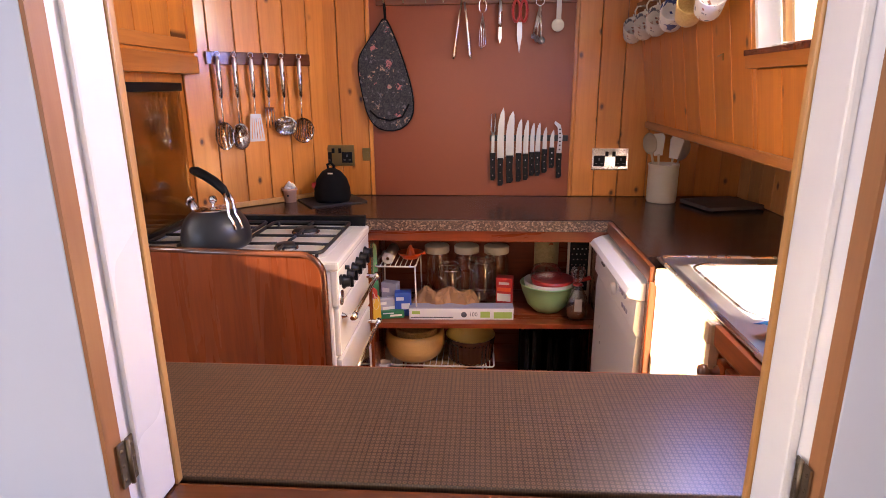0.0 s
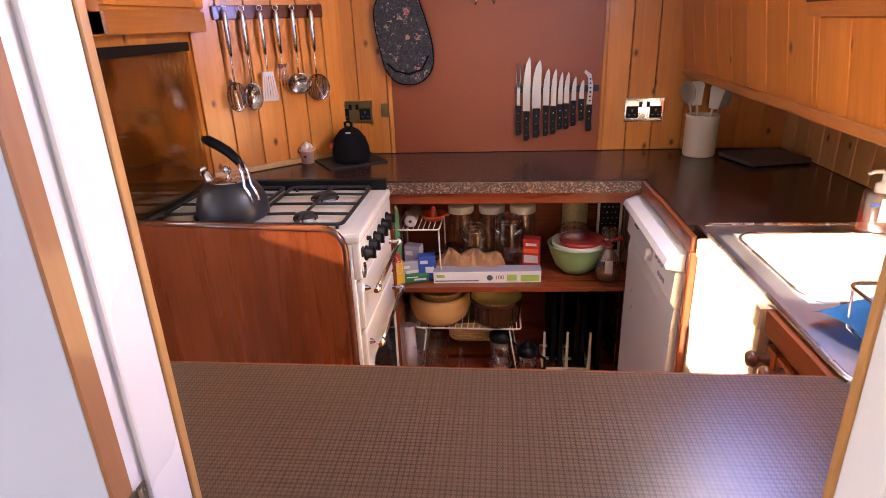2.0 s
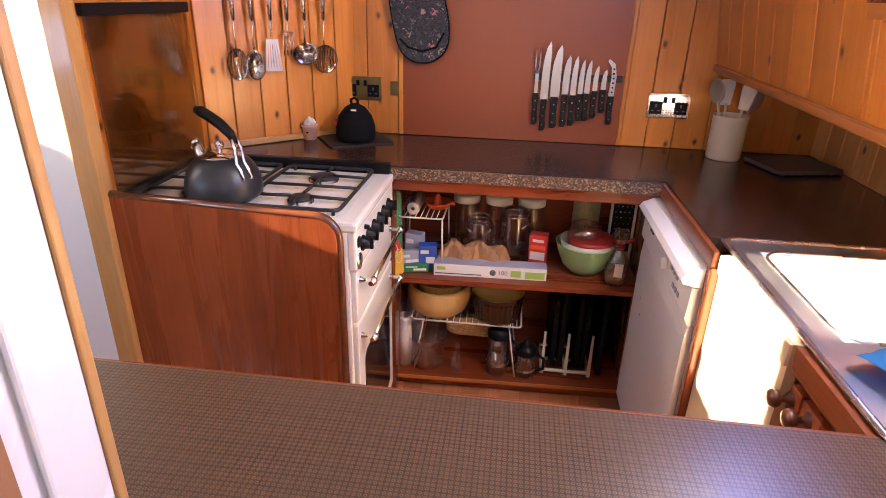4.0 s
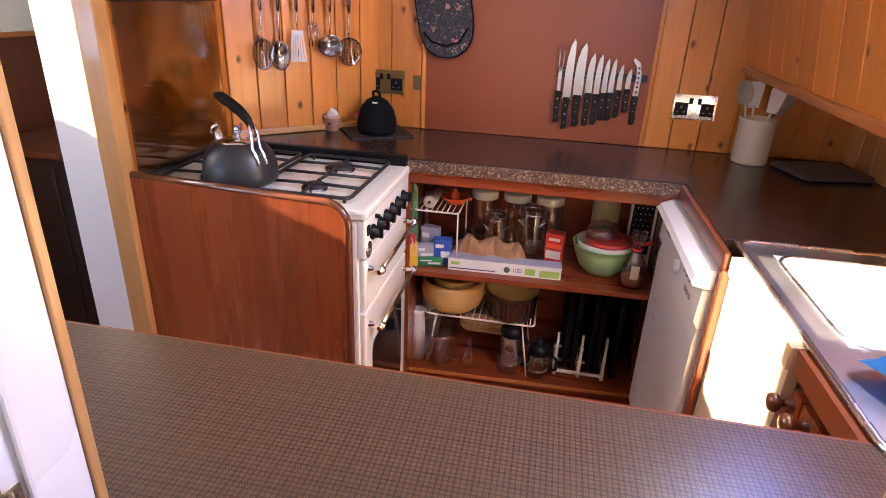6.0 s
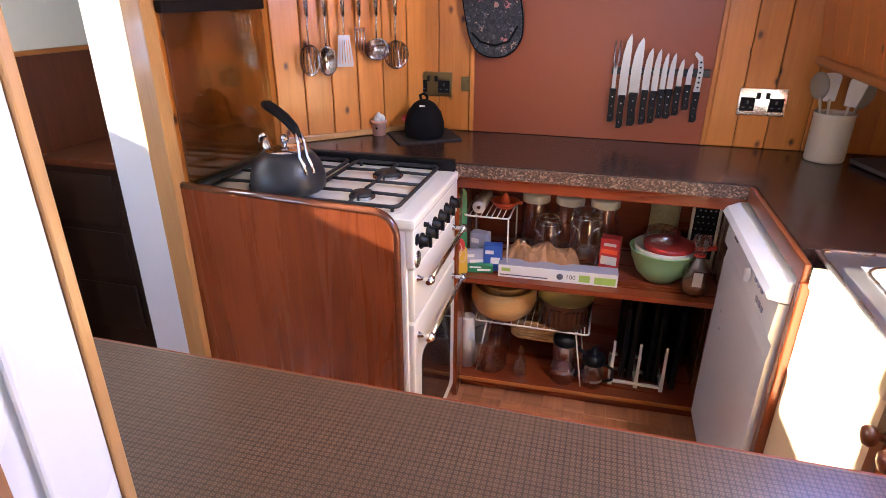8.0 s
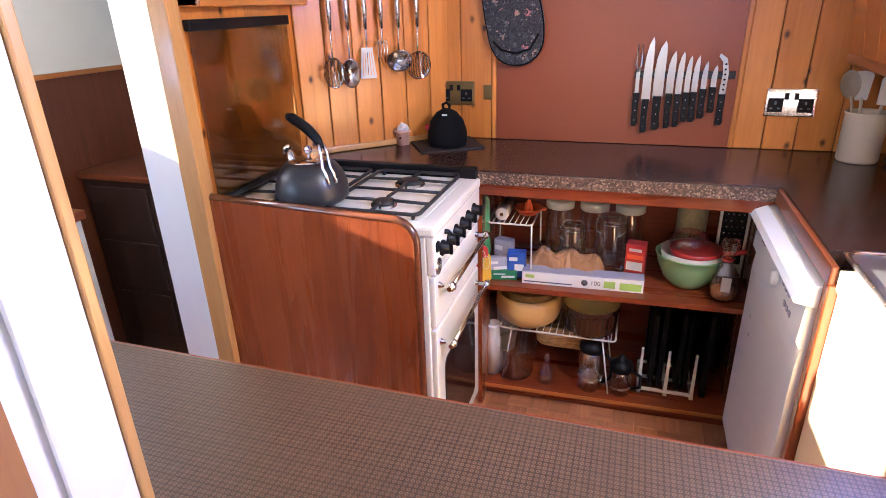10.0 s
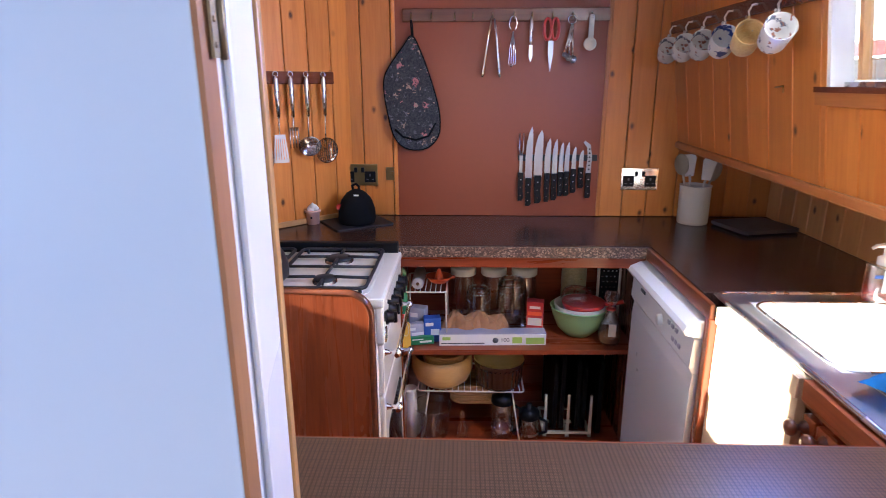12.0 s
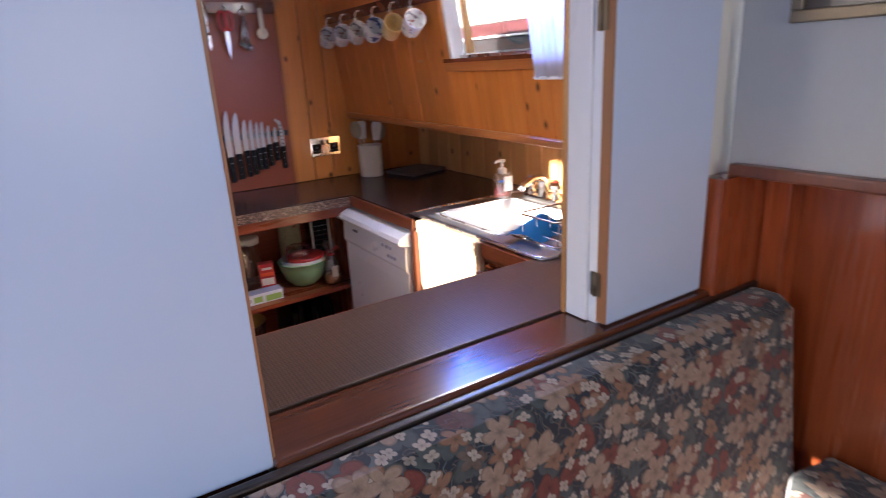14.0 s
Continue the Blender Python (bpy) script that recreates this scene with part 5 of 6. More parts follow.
tap = thing("mixer_tap", (0.955, 1.665, 0.9105), "chrome mixer tap with two clear knobs", "tap")
part("base", B(-0.022, 0.022, -0.085, 0.085, 0.0, 0.018, bevel=0.008, seg=3), CHROME, tap)
part("spout", T([(0, 0, 0.015), (0, 0, 0.070), (-0.02, 0, 0.088), (-0.06, -0.01, 0.090), (-0.11, -0.02, 0.076), (-0.125, -0.022, 0.062)], [0.020, 0.018, 0.015, 0.013, 0.012, 0.011], 14), CHROME, tap)
for y in (-0.065, 0.065):
    kn = part("tap_head", R([(0.016, 0.0), (0.013, 0.012), (0.010, 0.020), (0.010, 0.032), (0.022, 0.036), (0.024, 0.052), (0.018, 0.062), (0.0, 0.064)], 12, (0, y, 0.016), smooth=False), CHROME, tap)
    part("cap", R([(0.010, 0.0), (0.008, 0.003), (0.0, 0.004)], 12, (0, y, 0.080)), BLUECARD if y > 0 else RED, kn)

dish = thing("dish_rack", (0.675, 1.24, 0.917), "chrome wire dish rack on the drainer", "dish rack")
for z, g in ((0.012, 0.0), (0.085, 0.01)):
    part("rim_wire", T([(u, v, z) for u, v in rounded(-0.12 - g, 0.13 + g, -0.075 - g, 0.06 + g, 0.02, 3)], 0.003, 6, closed=True), CHROME, dish)
for u in (-0.12, -0.07, -0.02, 0.03, 0.08, 0.13):
    part("wire", T([(u, -0.083, 0.085), (u, -0.076, 0.012), (u, 0.06, 0.012), (u, 0.068, 0.085)], 0.0022, 6), CHROME, dish)
for u in (-0.1, 0.11):
    for v in (-0.06, 0.045):
        part("foot", T([(u, v, 0.0), (u, v, 0.012)], 0.004, 6), GREYPLAS, dish)
cloth = thing("dish_cloth", (0.615, 1.315, 0.914), "bright blue cloth folded over the drainer", "cloth", turn=20)
cb = bmesh.new()
rows = []
for j in range(9):
    t = j / 8
    rows.append([cb.verts.new((-0.09 + 0.18 * i / 8, -0.06 + 0.14 * t, 0.007 + 0.055 * math.sin(t * math.pi * 0.9) * (0.55 + 0.45 * i / 8) + 0.004 * math.sin(i * 1.7 + j))) for i in range(9)])
for a, b in zip(rows, rows[1:]):
    for i in range(8):
        cb.faces.new((a[i], a[i + 1], b[i + 1], b[i])).smooth = True
bmesh.ops.solidify(cb, geom=cb.faces[:], thickness=0.004)
cloth.scale = (0.85, 0.8, 0.9)
part("cloth", cb, BLUE, cloth)

# ---------------------------------------------------------------- mugs on the cabin side
mrail = thing("mug_rail", (lean(1.62), 2.2, 1.605), "dark wooden mug rail with hooks on the cabin side", "rail")
mb = B(-0.016, 0.0, -0.42, 0.52, 0.0, 0.042, bevel=0.003)
part("board", mb, MAHOG_X, mrail, at=pose(0, 0, 0, 0, -8.5, 0))
MUGY = [2.66, 2.505, 2.355, 2.205, 2.06, 1.912]
for y in MUGY:
    part("hook", T([(-0.016, y - 2.2, 0.022), (-0.032, y - 2.2, 0.020), (-0.040, y - 2.2, 0.004), (-0.036, y - 2.2, -0.010), (-0.046, y - 2.2, -0.008)], 0.003, 6), WHITEWIRE, mrail, "cream coated hook")
for y, mat in zip(MUGY, (MUGPRINT, MUGPRINT, MUGPRINT, MUGBLUE, MUGYELLOW, MUGPRINT)):
    mg = thing("mug", (lean(1.6) - 0.045, y - 0.01, 1.597), "flower-printed china mug hanging by its handle", "mug", "mugs on the rail")
    mg.matrix_basis = Matrix.Translation((lean(1.6) - 0.047, y - 0.004, 1.590)) @ Euler((radians(64), 0, radians(-12))).to_matrix().to_4x4()
    mg.scale = (0.92, 0.92, 0.92)
    part("cup", R([(0.0, 0.004), (0.032, 0.0), (0.035, 0.006), (0.037, 0.04), (0.039, 0.080), (0.0375, 0.082), (0.035, 0.078), (0.034, 0.012), (0.0, 0.010)], 28, (0, -0.060, -0.042)), mat, mg)
    part("handle", T([(0, -0.026, 0.022), (0, -0.006, 0.020), (0, 0.004, 0.0), (0, -0.006, -0.022), (0, -0.026, -0.026)], 0.0045, 8), mat, mg)

blind = thing("window_blind", (lean(1.4) - 0.03, 1.21, 1.36), "white cloth blind gathered beside the window", "blind")
bb = bmesh.new()
N = 28
cols = [[bb.verts.new((-0.15 * z - 0.010 * math.sin(k * 1.25) * (1 - 0.3 * z), -0.125 + 0.25 * k / N, z)) for z in (0.0, 0.05, 0.25, 0.5)] for k in range(N + 1)]
for a, b in zip(cols, cols[1:]):
    for i in range(3):
        bb.faces.new((a[i], a[i + 1], b[i + 1], b[i])).smooth = True
bmesh.ops.solidify(bb, geom=bb.faces[:], thickness=0.003)
part("cloth", bb, CURTAIN, blind)
part("bottom_bar", T([(0.0, -0.125, 0.0), (0.0, 0.125, 0.0)], 0.005, 8), CURTAIN, blind)
stay = thing("hook_and_eye", (lean(1.42) - 0.004, 1.98, 1.42), "small brass hook on the cabin side", "hook")
part("hook", T([(0, 0.02, 0.0), (-0.004, -0.025, 0.004), (-0.004, -0.03, -0.012)], 0.002, 6), BRASS, stay)

# ---------------------------------------------------------------- upper shelf
S1 = 0.5025


def print_bar(parent, x0, x1, y, z0, z1, material, name="print"):
    return part(name, B(x0, x1, y - 0.0008, y, z0, z1), material, parent)


film = thing("food_bag_box", (-0.037, 2.388, S1), "long white carton of food bags, lilac top", "carton", turn=2.6)
part("carton", B(-0.196, 0.196, -0.0, 0.055, 0.0, 0.042, bevel=0.001), PAPER, film)
part("top_flap", B(-0.197, 0.197, 0.004, 0.056, 0.0425, 0.045), LILAC, film, "grey-lilac lid")
print_bar(film, -0.185, -0.155, 0.0, 0.022, 0.034, LIME)
print_bar(film, -0.19, -0.03, 0.0, 0.007, 0.011, GREYINK)
part("roundel", R([(0.011, 0.0), (0.011, -0.0008), (0.0, -0.001)], 16, (0.010, -0.0001, 0.020), "y"), GREYINK, film)
print_bar(film, 0.072, 0.108, 0.0, 0.008, 0.032, LIME)
print_bar(film, 0.122, 0.19, 0.0, 0.005, 0.030, LIME)
num = bpy.data.curves.new("number", "FONT")
num.body, num.size, num.extrude, num.align_x = "100", 0.022, 0.0004, "CENTER"
num.materials.append(GREYINK)
nob = new("number", num)
nob.parent = film
nob.matrix_basis = pose(0.045, -0.0008, 0.014, 90, 0, 0)


def storage_jar(x, y, r, h, label, lid_mat, contents=None):
    j = thing("storage_jar", (x, y, S1), label, "jar", "jars on the shelf")
    part("glass", R([(0.0, 0.0), (r * 0.92, 0.0), (r, 0.006), (r, h * 0.80), (r * 0.86, h * 0.88), (r * 0.86, h)], 28), GLASS, j)
    if contents:
        part("contents", R([(0.0, 0.004), (r * 0.93, 0.004), (r * 0.95, h * 0.45), (0.0, h * 0.5)], 20), contents, j)
    if lid_mat:
        part("lid", R([(r * 0.94, h - 0.012), (r * 0.98, h - 0.008), (r * 0.98, h + 0.014), (r * 0.9, h + 0.018), (0.0, h + 0.019)], 28), lid_mat, j, "cream screw lid")
    else:
        part("lid", R([(r * 0.92, h), (r * 0.92, h + 0.008), (r * 0.6, h + 0.018), (0.0, h + 0.02)], 28), GLASS, j, "domed glass lid")
        part("clip", T([(r * 0.9 * math.cos(a), r * 0.9 * math.sin(a), h - 0.008) for a in [k * math.tau / 20 for k in range(20)]], 0.002, 6, closed=True), CHROME, j, "wire clip")
        for s in (-1, 1):
            part("wire", T([(s * r * 0.92, -r * 0.2, h), (s * r * 0.98, -r * 0.5, h - 0.03), (s * r * 0.4, -r * 0.98, h - 0.045)], 0.0018, 6), CHROME, j)
    return j


for x in (-0.146, -0.024, 0.098):
    storage_jar(x, 2.645, 0.052, 0.205, "glass storage jar with cream lid", STONEWARE)
storage_jar(-0.088, 2.53, 0.046, 0.165, "glass clip-top jar with wire fastening", None)
storage_jar(0.040, 2.545, 0.054, 0.195, "tall ribbed glass clip-top jar", None)
tumbler = thing("glass_tumbler", (-0.172, 2.52, S1), "small clear glass tumbler", "glass")
part("glass", R([(0.0, 0.0), (0.024, 0.0), (0.030, 0.10), (0.028, 0.10), (0.023, 0.008), (0.0, 0.006)], 20), GLASS, tumbler)

bag = thing("paper_bag", (-0.105, 2.475, S1), "crumpled brown paper bag lying flat", "paper bag")
cb = bmesh.new()
bmesh.ops.create_grid(cb, x_segments=22, y_segments=10, size=1.0)
rnd = random.Random(5)
for v in cb.verts:
    u, w = v.co.x, v.co.y
    v.co = Vector((u * 0.135 + 0.006 * math.sin(w * 5), w * 0.050 + 0.006 * math.sin(u * 7), 0.066 * (1 - abs(w) ** 3) * (1 - abs(u) ** 6) + rnd.uniform(-0.008, 0.008) + 0.012 * math.sin(u * 9 + w * 3) + 0.018))
bmesh.ops.solidify(cb, geom=cb.faces[:], thickness=0.002)
part("bag", cb, KRAFT, bag)
rb = thing("red_carton", (0.128, 2.495, S1), "small red food carton with pale label", "carton", turn=-10)
part("carton", B(-0.031, 0.031, -0.022, 0.022, 0.0, 0.138, bevel=0.001), RED, rb)
print_bar(rb, -0.026, 0.026, -0.0222, 0.045, 0.075, STONEWARE)
print_bar(rb, -0.026, 0.026, -0.0222, 0.085, 0.10, ORANGE)
print_bar(rb, -0.020, 0.020, -0.0222, 0.112, 0.122, STONEWARE)

bowl = thing("mixing_bowl", (0.296, 2.515, S1), "mint green plastic mixing bowl", "bowl")
part("bowl", R([(0.0, 0.0), (0.050, 0.0), (0.078, 0.028), (0.098, 0.075), (0.106, 0.108), (0.109, 0.110), (0.106, 0.113), (0.094, 0.078), (0.074, 0.034), (0.0, 0.008)], 36), MINT, bowl)
inner = thing("white_bowl", (0.300, 2.515, S1 + 0.034), "cream plastic bowl nested in the green one", "bowl")
part("bowl", R([(0.0, 0.0), (0.070, 0.004), (0.092, 0.060), (0.098, 0.088), (0.094, 0.088), (0.070, 0.020), (0.0, 0.012)], 32), STONEWARE, inner)
col = thing("red_colander", (0.312, 2.515, S1 + 0.055), "red plastic strainer with a handle in the bowls", "strainer")
part("bowl", R([(0.0, 0.0), (0.050, 0.010), (0.078, 0.055), (0.082, 0.075), (0.078, 0.075), (0.0, 0.060)], 28), RED, col)
part("handle", T([(0.075, -0.02, 0.070), (0.11, -0.035, 0.078), (0.138, -0.045, 0.092)], [0.008, 0.007, 0.009], 8), RED, col)
tub = thing("plastic_tub", (0.290, 2.53, S1 + 0.131), "clear plastic tub upturned on the bowls", "tub")
part("tub", R([(0.060, 0.0), (0.062, 0.004), (0.052, 0.040), (0.0, 0.042)], 20), CLEARPLAS, tub)
tin = thing("tall_tin", (0.305, 2.69, S1), "tall patterned tin with orange flowers", "tin")
part("tin", R([(0.0, 0.0), (0.049, 0.0), (0.050, 0.004), (0.050, 0.27), (0.0, 0.272)], 28), TINPRINT, tin)
gr = thing("box_grater", (0.424, 2.60, S1), "black flat grater in a pale frame leaning on the shelf side", "grater")
gb = bmesh.new()
for a in ((-0.046, -0.037, 0, 0.27), (0.037, 0.046, 0, 0.27), (-0.037, 0.037, 0.255, 0.27), (-0.037, 0.037, 0.0, 0.05)):
    box(gb, a[0], a[1], -0.006, 0.006, a[2], a[3], bevel=0.002)
part("frame", gb, STONEWARE, gr)
pl = part("plate", B(-0.037, 0.037, -0.002, 0.002, 0.05, 0.255), BLACK, gr, "black perforated plate")
for i in range(4):
    for k in range(8):
        part("tooth", R([(0.0, -0.003), (0.003, -0.001), (0.0035, 0.0)], 6, (-0.026 + i * 0.016 + (k % 2) * 0.005, -0.002, 0.07 + k * 0.022), "y"), STEEL, pl)
pb = thing("plastic_food_bag", (0.395, 2.425, S1), "knotted clear bag with red tie and tag", "bag")
bgm = R([(0.0, 0.0), (0.034, 0.002), (0.040, 0.03), (0.036, 0.07), (0.014, 0.105), (0.010, 0.118), (0.028, 0.150), (0.022, 0.165)], 18)
for v in bgm.verts:
    v.co += 0.004 * noise.noise_vector(v.co * 40)
part("bag", bgm, CLEARPLAS, pb)
pb.scale = (1.05, 1.0, 1.2)
part("tie", T([(0.014 * math.cos(a), 0.014 * math.sin(a), 0.112) for a in [k * math.tau / 10 for k in range(10)]], 0.004, 6, closed=True), RED, pb, "red tie")
part("contents", R([(0.0, 0.004), (0.030, 0.006), (0.034, 0.03), (0.0, 0.05)], 14), KRAFT, pb)
part("tag", B(-0.014, 0.012, -0.042, -0.040, 0.035, 0.075), STONEWARE, pb, "cream paper tag")

wr1 = thing("wire_shelf", (-0.285, 2.49, S1), "white coated wire shelf rack", "rack")
Z = 0.205
part("rim", T([(u, v, Z) for u, v in rounded(-0.075, 0.078, -0.10, 0.12, 0.015, 3)], 0.0032, 6, closed=True), WHITEWIRE, wr1)
for k in range(7):
    part("wire", T([(-0.055 + k * 0.0185, -0.10, Z), (-0.055 + k * 0.0185, 0.12, Z)], 0.0018, 6), WHITEWIRE, wr1)
for u, v in ((-0.072, -0.09), (0.075, -0.09), (-0.072, 0.11), (0.075, 0.11)):
    part("leg", T([(u, v, Z), (u * 1.05, v, 0.0)], 0.003, 6), WHITEWIRE, wr1)
roll = thing("paper_roll", (-0.312, 2.46, S1 + Z + 0.026), "small beige paper roll lying on its side", "roll")
part("roll", R([(0.006, -0.055), (0.021, -0.055), (0.0225, -0.05), (0.0225, 0.085), (0.006, 0.085)], 20, axis="y"), STONEWARE, roll)
part("core", R([(0.008, -0.0555), (0.008, 0.0), (0.0, 0.0)], 12, axis="y"), KRAFT, roll)
jc = thing("lemon_juicer", (-0.238, 2.50, S1 + Z + 0.0035), "orange plastic lemon squeezer", "juicer")
part("dish", R([(0.0, 0.0), (0.030, 0.0), (0.046, 0.018), (0.050, 0.024), (0.046, 0.024), (0.030, 0.010), (0.0, 0.008)], 24), ORANGE, jc)
part("cone", R([(0.018, 0.008), (0.014, 0.030), (0.006, 0.048), (0.0, 0.052)], 10, smooth=False), ORANGE, jc)
part("spout", B(0.044, 0.060, -0.008, 0.008, 0.014, 0.024, bevel=0.003), ORANGE, jc)
for nm, x, y, w, h, mat, tilt, lab in (("chopping_mat", -0.378, 2.372, 0.075, 0.295, GREENPLASTIC, 4, "green plastic chopping board on edge"), ("small_board", -0.366, 2.352, 0.045, 0.13, RED, 4, "small red plastic board with tab"), ("small_board", -0.352, 2.356, 0.035, 0.10, YELLOW, 6, "small yellow plastic board")):
    ob = thing(nm, (x, y, S1 + 0.001), lab, "chopping board")
    part("board", P([(u, v) for u, v in rounded(-w / 2, w / 2, 0.0, h, min(0.02, w * 0.4))], -0.003, 0.003, "xz", bevel=0.001), mat, ob, at=pose(0, 0, 0, -tilt, 0, 28))
    part("marking", T([(0.012 * math.cos(a), -0.0042, h * 0.7 + 0.024 * math.sin(a)) for a in [k * math.tau / 12 for k in range(12)]], 0.001, 5, closed=True), STONEWARE, ob, at=pose(0, 0, 0, -tilt, 0, 28))
for nm, x, y, z, dims, mat, turn, lab in (("food_packet", -0.315, 2.47, 0.0, (0.032, 0.02, 0.12), LILAC, -15, "lilac food packet with white print"), ("food_packet", -0.262, 2.43, 0.0, (0.032, 0.02, 0.095), BLUECARD, 8, "blue carton with barcode panel"), ("food_packet", -0.33, 2.41, 0.0, (0.05, 0.012, 0.075), LILAC, 20, "lilac plastic food packet"), ("food_packet", -0.30, 2.40, 0.0, (0.045, 0.016, 0.03), GREENPLASTIC, 12, "green and red packet lying flat")):
    ob = thing(nm, (x, y, S1), lab, "packet", "packets under the wire rack", turn=turn)
    part("pack", B(-dims[0], dims[0], -dims[1], dims[1], 0.0, dims[2], bevel=0.005), mat, ob)
    print_bar(ob, -dims[0] * 0.2, dims[0] * 0.8, -dims[1], dims[2] * 0.3, dims[2] * 0.55, PAPER)
    print_bar(ob, -dims[0] * 0.8, dims[0] * 0.1, -dims[1], dims[2] * 0.68, dims[2] * 0.82, PAPER)

# ---------------------------------------------------------------- lower shelf
S0 = 0.0625
wr2 = thing("wire_shelf", (-0.115, 2.545, S0), "wide white coated wire shelf rack", "rack")
Z = 0.225
part("rim", T([(u, v, Z) for u, v in rounded(-0.205, 0.205, -0.115, 0.12, 0.015, 3)], 0.0034, 6, closed=True), WHITEWIRE, wr2)
for k in range(17):
    part("wire", T([(-0.19 + k * 0.0237, -0.115, Z), (-0.19 + k * 0.0237, 0.12, Z)], 0.0018, 6), WHITEWIRE, wr2)
for u in (-0.195, 0.195):
    for v in (-0.105, 0.11):
        part("leg", T([(u * 0.82, v, Z), (u, v, 0.0)], 0.003, 6), WHITEWIRE, wr2)
SB = S0 + Z + 0.0035
wb = thing("wooden_bowl", (-0.228, 2.515, SB), "pale turned wooden salad bowl", "bowl")
part("bowl", R([(0.0, 0.0), (0.075, 0.0), (0.102, 0.022), (0.117, 0.060), (0.114, 0.095), (0.106, 0.108), (0.100, 0.106), (0.107, 0.090), (0.108, 0.060), (0.092, 0.026), (0.0, 0.014)], 36), BAMBOO, wb)
wb.scale = (1.04, 1.04, 1.10)
ba = thing("wicker_basket", (-0.222, 2.515, SB + 0.052), "small wicker basket inside the wooden bowl", "basket")
part("weave", R([(0.0, 0.0), (0.060, 0.0), (0.078, 0.035), (0.086, 0.078), (0.082, 0.080), (0.074, 0.036), (0.0, 0.006)], 28), WICKER, ba)
part("rim", T([(0.085 * math.cos(a), 0.085 * math.sin(a), 0.079) for a in [k * math.tau / 24 for k in range(24)]], 0.005, 6, closed=True), WICKER, ba)
bo = thing("brown_casserole", (-0.004, 2.505, SB), "ribbed dark brown stoneware dish, mustard inside", "dish")
rib = bmesh.new()
n = 64
prof = [(0.078, 0.0), (0.086, 0.010), (0.092, 0.075), (0.097, 0.085), (0.097, 0.098)]
rings = [[rib.verts.new(((r + (0.0018 if k % 2 else -0.001) * (0 < j < 3)) * math.cos(k * math.tau / n), (r + (0.0018 if k % 2 else -0.001) * (0 < j < 3)) * math.sin(k * math.tau / n), h)) for k in range(n)] for j, (r, h) in enumerate(prof)]
for a, b in zip(rings, rings[1:]):
    for k in range(n):
        rib.faces.new((a[k], a[(k + 1) % n], b[(k + 1) % n], b[k]))
rib.faces.new(rings[0][::-1])
part("outside", rib, BROWNGLAZE, bo)
part("inside", R([(0.0965, 0.098), (0.091, 0.098), (0.086, 0.080), (0.080, 0.014), (0.0, 0.010)], 40), YELLOWGLAZE, bo, "mustard yellow glazed inside")
bo.scale = (1.02, 1.02, 1.08)
wt = thing("wicker_tray", (-0.08, 2.55, S0 + 0.136), "shallow wicker basket slung under the wire rack", "basket")
part("base", P(rounded(-0.110, 0.110, -0.060, 0.060, 0.04), 0.0, 0.006, "xy"), WICKER, wt)
for k in range(6):
    part("weave", T([(u, v, 0.010 + k * 0.0115) for u, v in rounded(-0.111 - 0.0008 * k, 0.111 + 0.0008 * k, -0.061 - 0.0008 * k, 0.061 + 0.0008 * k, 0.04)], 0.0064, 6, closed=True), WICKER, wt)
part("rim", T([(u, v, 0.077) for u, v in rounded(-0.118, 0.118, -0.068, 0.068, 0.04)], 0.007, 6, closed=True), WICKER, wt)
jug = thing("measuring_jug", (-0.268, 2.490, S0), "clear glass measuring jug with handle", "jug")
part("glass", R([(0.0, 0.0), (0.060, 0.0), (0.066, 0.008), (0.076, 0.128), (0.079, 0.132), (0.075, 0.131), (0.062, 0.012), (0.0, 0.008)], 32), GLASS, jug)
part("rim", T([(0.078 * math.cos(a), 0.078 * math.sin(a), 0.131) for a in [k * math.tau / 24 for k in range(24)]], 0.0022, 6, closed=True), GLASS, jug)
part("handle", T([(0.01, -0.074, 0.115), (0.012, -0.098, 0.10), (0.012, -0.098, 0.04), (0.01, -0.066, 0.02)], 0.008, 8), GLASS, jug)
cr = thing("glass_cruet", (-0.146, 2.462, S0), "small clear glass oil bottle with stopper", "bottle")
part("bottle", R([(0.0, 0.0), (0.026, 0.0), (0.028, 0.006), (0.022, 0.05), (0.010, 0.07), (0.010, 0.085), (0.013, 0.088)], 20), GLASS, cr)
part("stopper", R([(0.008, 0.085), (0.007, 0.095), (0.011, 0.105), (0.006, 0.118), (0.0, 0.12)], 14), GLASS, cr)
for nm, x, r, h, lab in (("cafetiere", 0.012, 0.043, 0.165, "glass cafetiere with black lid"), ("glass_teapot", 0.118, 0.040, 0.10, "small glass coffee pot with black lid")):
    ob = thing(nm, (x, 2.472, S0), lab, "coffee pot")
    part("beaker", R([(0.0, 0.0), (r, 0.0), (r, h), (r * 0.96, h), (r * 0.94, 0.006), (0.0, 0.005)], 24), GLASS, ob)
    part("lid", R([(r * 1.02, h - 0.006), (r * 1.06, h), (r * 1.0, h + 0.020), (r * 0.5, h + 0.034), (0.010, h + 0.036), (0.012, h + 0.05), (0.0, h + 0.054)], 24), BLACK, ob, "black domed lid")
    part("handle", T([(r, 0.0, h * 0.9), (r + 0.028, -0.012, h * 0.8), (r + 0.030, -0.012, h * 0.35), (r, 0.0, h * 0.15)], 0.006, 8), BLACK, ob, "black handle")
    part("band", R([(r + 0.001, h * 0.25), (r + 0.002, h * 0.3), (r + 0.001, h * 0.35)], 24), STEEL, ob)
pr = thing("tray_rack", (0.275, 2.565, S0), "white plastic upright tray rack", "rack")
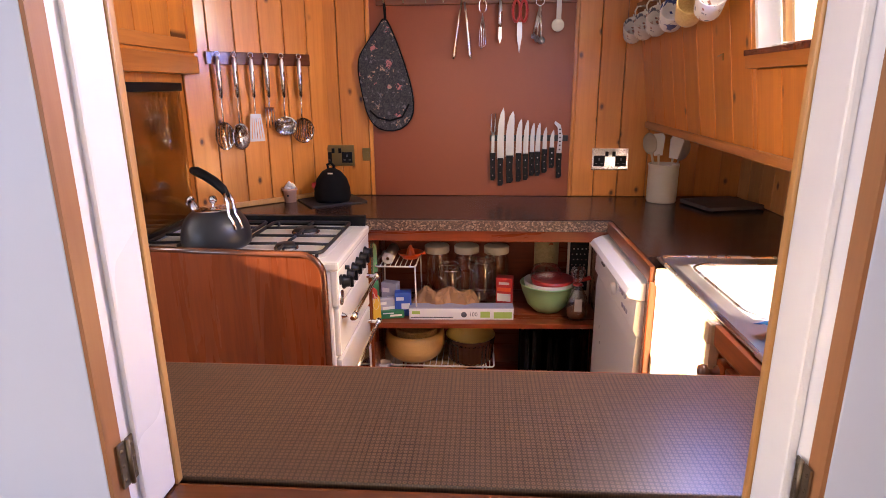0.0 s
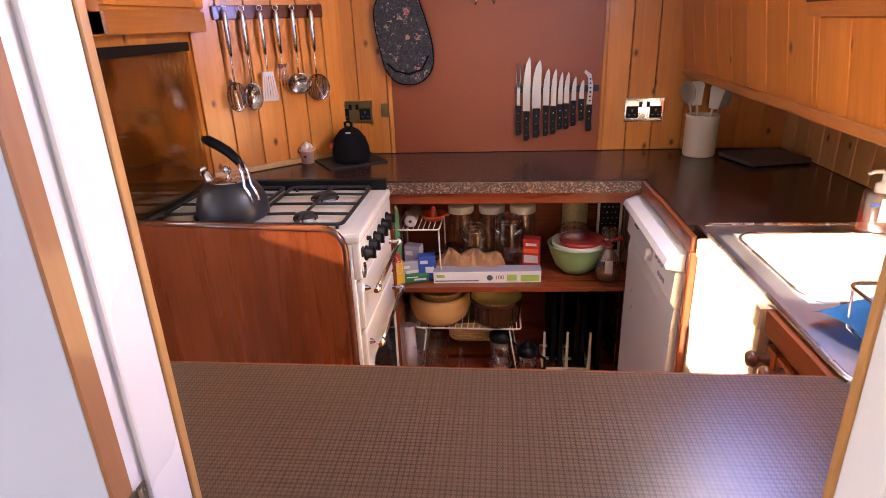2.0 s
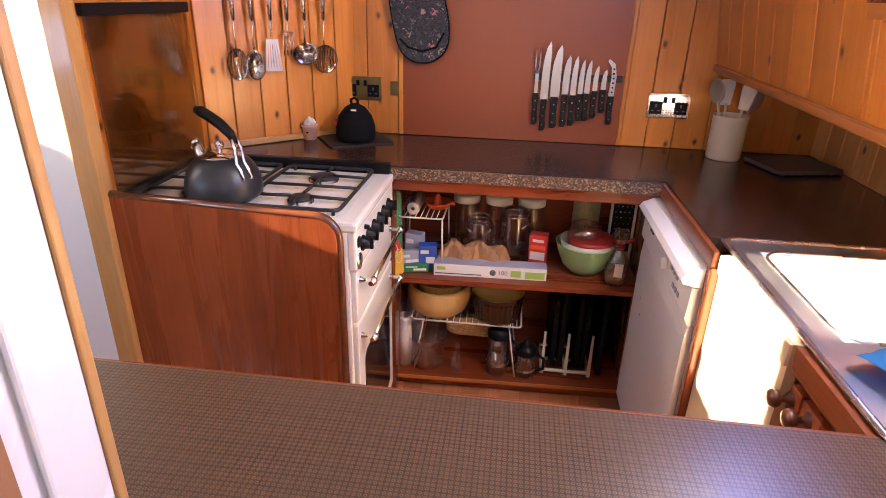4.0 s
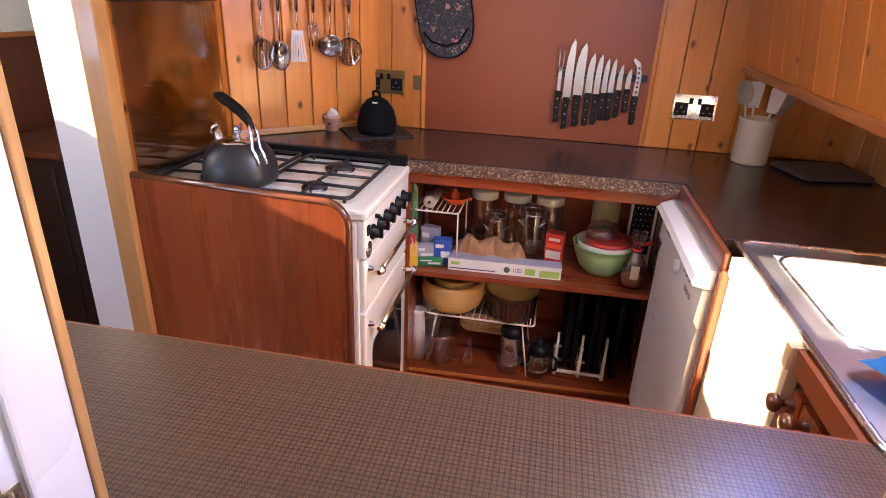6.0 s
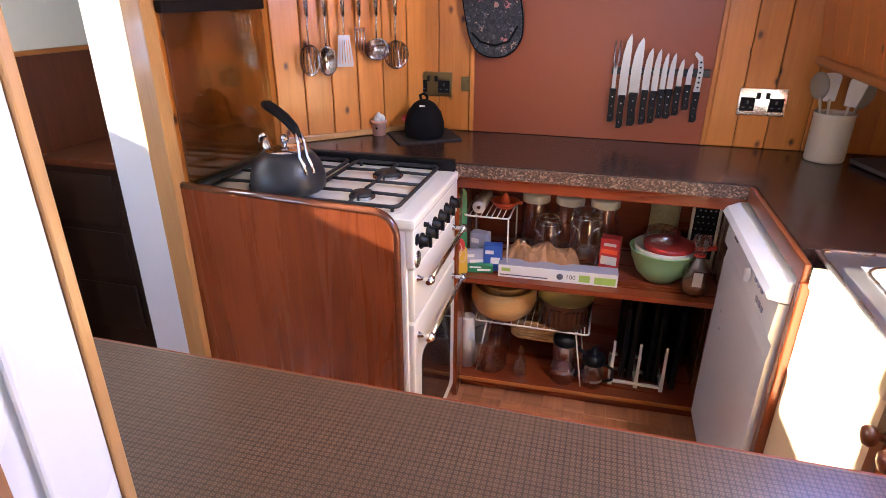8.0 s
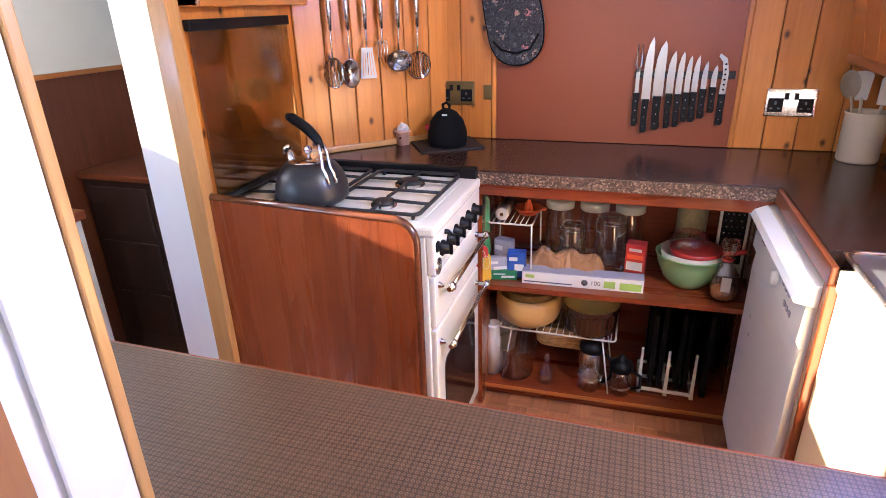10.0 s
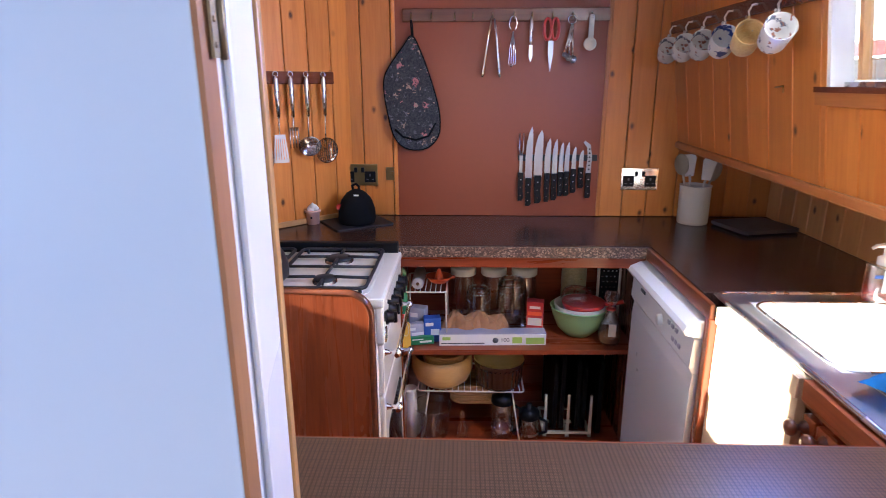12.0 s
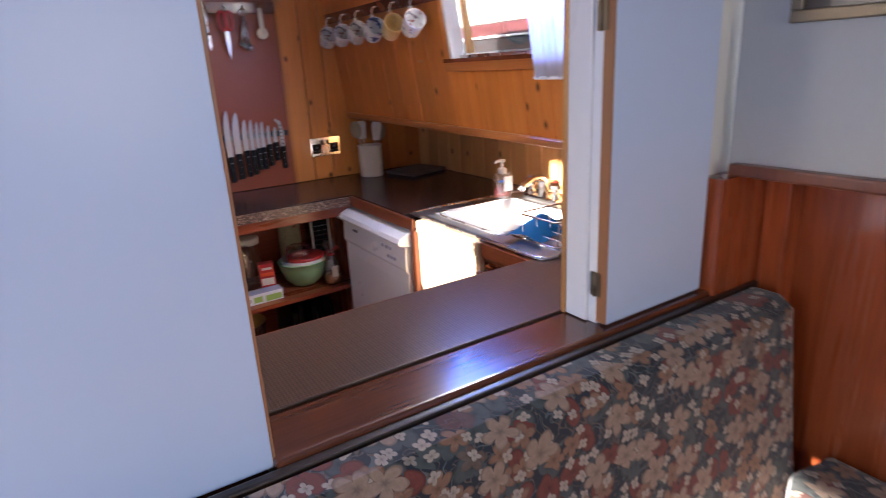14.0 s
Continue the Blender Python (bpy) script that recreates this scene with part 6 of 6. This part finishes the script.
for x in (-0.09, 0.0, 0.088):
    for y in (-0.08,):
        part("post", P([(x - 0.007, 0.0), (x + 0.007, 0.0), (x + 0.004, 0.185), (x - 0.004, 0.185)], y - 0.004, y + 0.004, "xz", bevel=0.001), WHITEWIRE, pr)
    part("side_bar", B(x - 0.006, x + 0.006, -0.08, 0.10, 0.0, 0.012, bevel=0.002), WHITEWIRE, pr)
for y in (-0.08, 0.0, 0.10):
    part("bar", B(-0.095, 0.093, y - 0.006, y + 0.006, 0.012, 0.022, bevel=0.002), WHITEWIRE, pr)
for x, h, w in ((0.222, 0.30, 0.25), (0.252, 0.33, 0.24), (0.312, 0.31, 0.25), (0.338, 0.28, 0.23), (0.40, 0.33, 0.24)):
    ob = thing("baking_tray", (x, 2.612, S0 + (0.0225 if x < 0.39 else 0.0)), "black non-stick baking tray standing on edge", "baking tray", "trays in the rack")
    part("tray", P(rounded(-w / 2, w / 2, 0.0, h, 0.02), -0.009, 0.003, "yz", bevel=0.002), BLACK, ob)
    part("rim", T([(0.004, u, v) for u, v in rounded(-w / 2, w / 2, 0.004, h, 0.02, 3)], 0.004, 6, closed=True), BLACK, ob)
big = thing("baking_tray", (0.335, 2.735, S0), "large black roasting tray standing at the back", "baking tray", "trays in the rack")
part("tray", P(rounded(-0.13, 0.13, 0.0, 0.35, 0.025), -0.006, 0.006, "xz", bevel=0.003), BLACK, big)
wj = thing("white_tub", (-0.345, 2.66, S0), "white plastic tub with lid", "tub")
part("tub", R([(0.0, 0.0), (0.040, 0.0), (0.044, 0.17), (0.046, 0.172), (0.046, 0.20), (0.0, 0.202)], 24), PAPER, wj)
plug = thing("white_jug", (-0.352, 2.470, S0), "white plastic jug beside the cooker", "jug")
plug.scale = (1.0, 1.0, 0.72)
part("body", R([(0.0, 0.0), (0.024, 0.0), (0.027, 0.18), (0.024, 0.28), (0.026, 0.30), (0.022, 0.30), (0.018, 0.01), (0.0, 0.008)], 20), PAPER, plug)

# ---------------------------------------------------------------- boards and floor pieces
def board_mesh(w, h, t=0.012):
    return finish(box(bmesh.new(), 0, w, -t, 0, 0, h, bevel=0.0025, seg=1), "board", PINE)


def lay_board(me, parent, m):
    ob = new("board", me)
    ob.parent = parent
    ob.matrix_basis = m


for x0, x1 in ((-0.64, -0.545), (-0.545, -0.427), (0.402, 0.491), (0.491, 0.586), (0.586, 0.70)):
    lay_board(board_mesh(x1 - x0 - GAP, 1.058), wall_back, pose(x0, BACK, 0.911))
for k in range(6):
    w = 0.576 / 6
    lay_board(board_mesh(w - GAP, 1.058), wall_diagonal, on_diagonal(k * w, 0.0, 0.911))
lower = board_mesh(0.095 - GAP, 0.27)
lower.materials[0] = PINE_LOW
lowback = board_mesh(0.098, 0.27)
for k in range(4):
    lay_board(lowback, wall_back, pose(0.70 + k * 0.0965, BACK, 0.911))
for k in range(20):
    lay_board(lower, wall_right_lower, pose(1.08, BACK - 0.012 - k * 0.095, 0.911, 0, 0, -90))
glassback = board_mesh(0.095 - GAP, 1.058)
for k in range(6):
    lay_board(glassback, wall_partition, pose(-1.012, 1.86 + k * 0.0865, 0.911, 0, 0, 90))
LEAN = math.degrees(math.atan(0.15))


def side_board(y1, w, z0, z1):
    lay_board(board_mesh(w - GAP * 0.3, (z1 - z0) / math.cos(radians(LEAN)), 0.010), wall_right, Matrix.Translation((lean(z0) + 0.010, y1, z0)) @ Euler((0, radians(-LEAN), 0)).to_matrix().to_4x4() @ pose(0, 0, 0, 0, 0, -90))


y = BACK - 0.012
while y > 0.92:
    w = min(0.118, y - 0.905)
    if y - w < WY0 or y > WY1 + 0.118:
        side_board(y, w, 1.19, 1.965)
    elif y > WY1:
        side_board(y, y - WY1, 1.19, 1.965)
        w = y - WY1
    else:
        side_board(y, w, 1.19, WZ0 - 0.034)
        side_board(y, w, WZ1, 1.965)
    y -= w

tile = finish(box(bmesh.new(), 0, 0.0735, 0, 0.0735, 0.0002, 0.004, bevel=0.0012, seg=1), "tile", CORK)
for i in range(13):
    for j in range(9):
        ob = new("tile", tile)
        ob.parent = floor
        ob.matrix_basis = pose(-0.42 + i * 0.075 + (0.0735 if (i + j) % 2 else 0), 1.76 + j * 0.075, 0, 0, 0, 90 if (i + j) % 2 else 0)
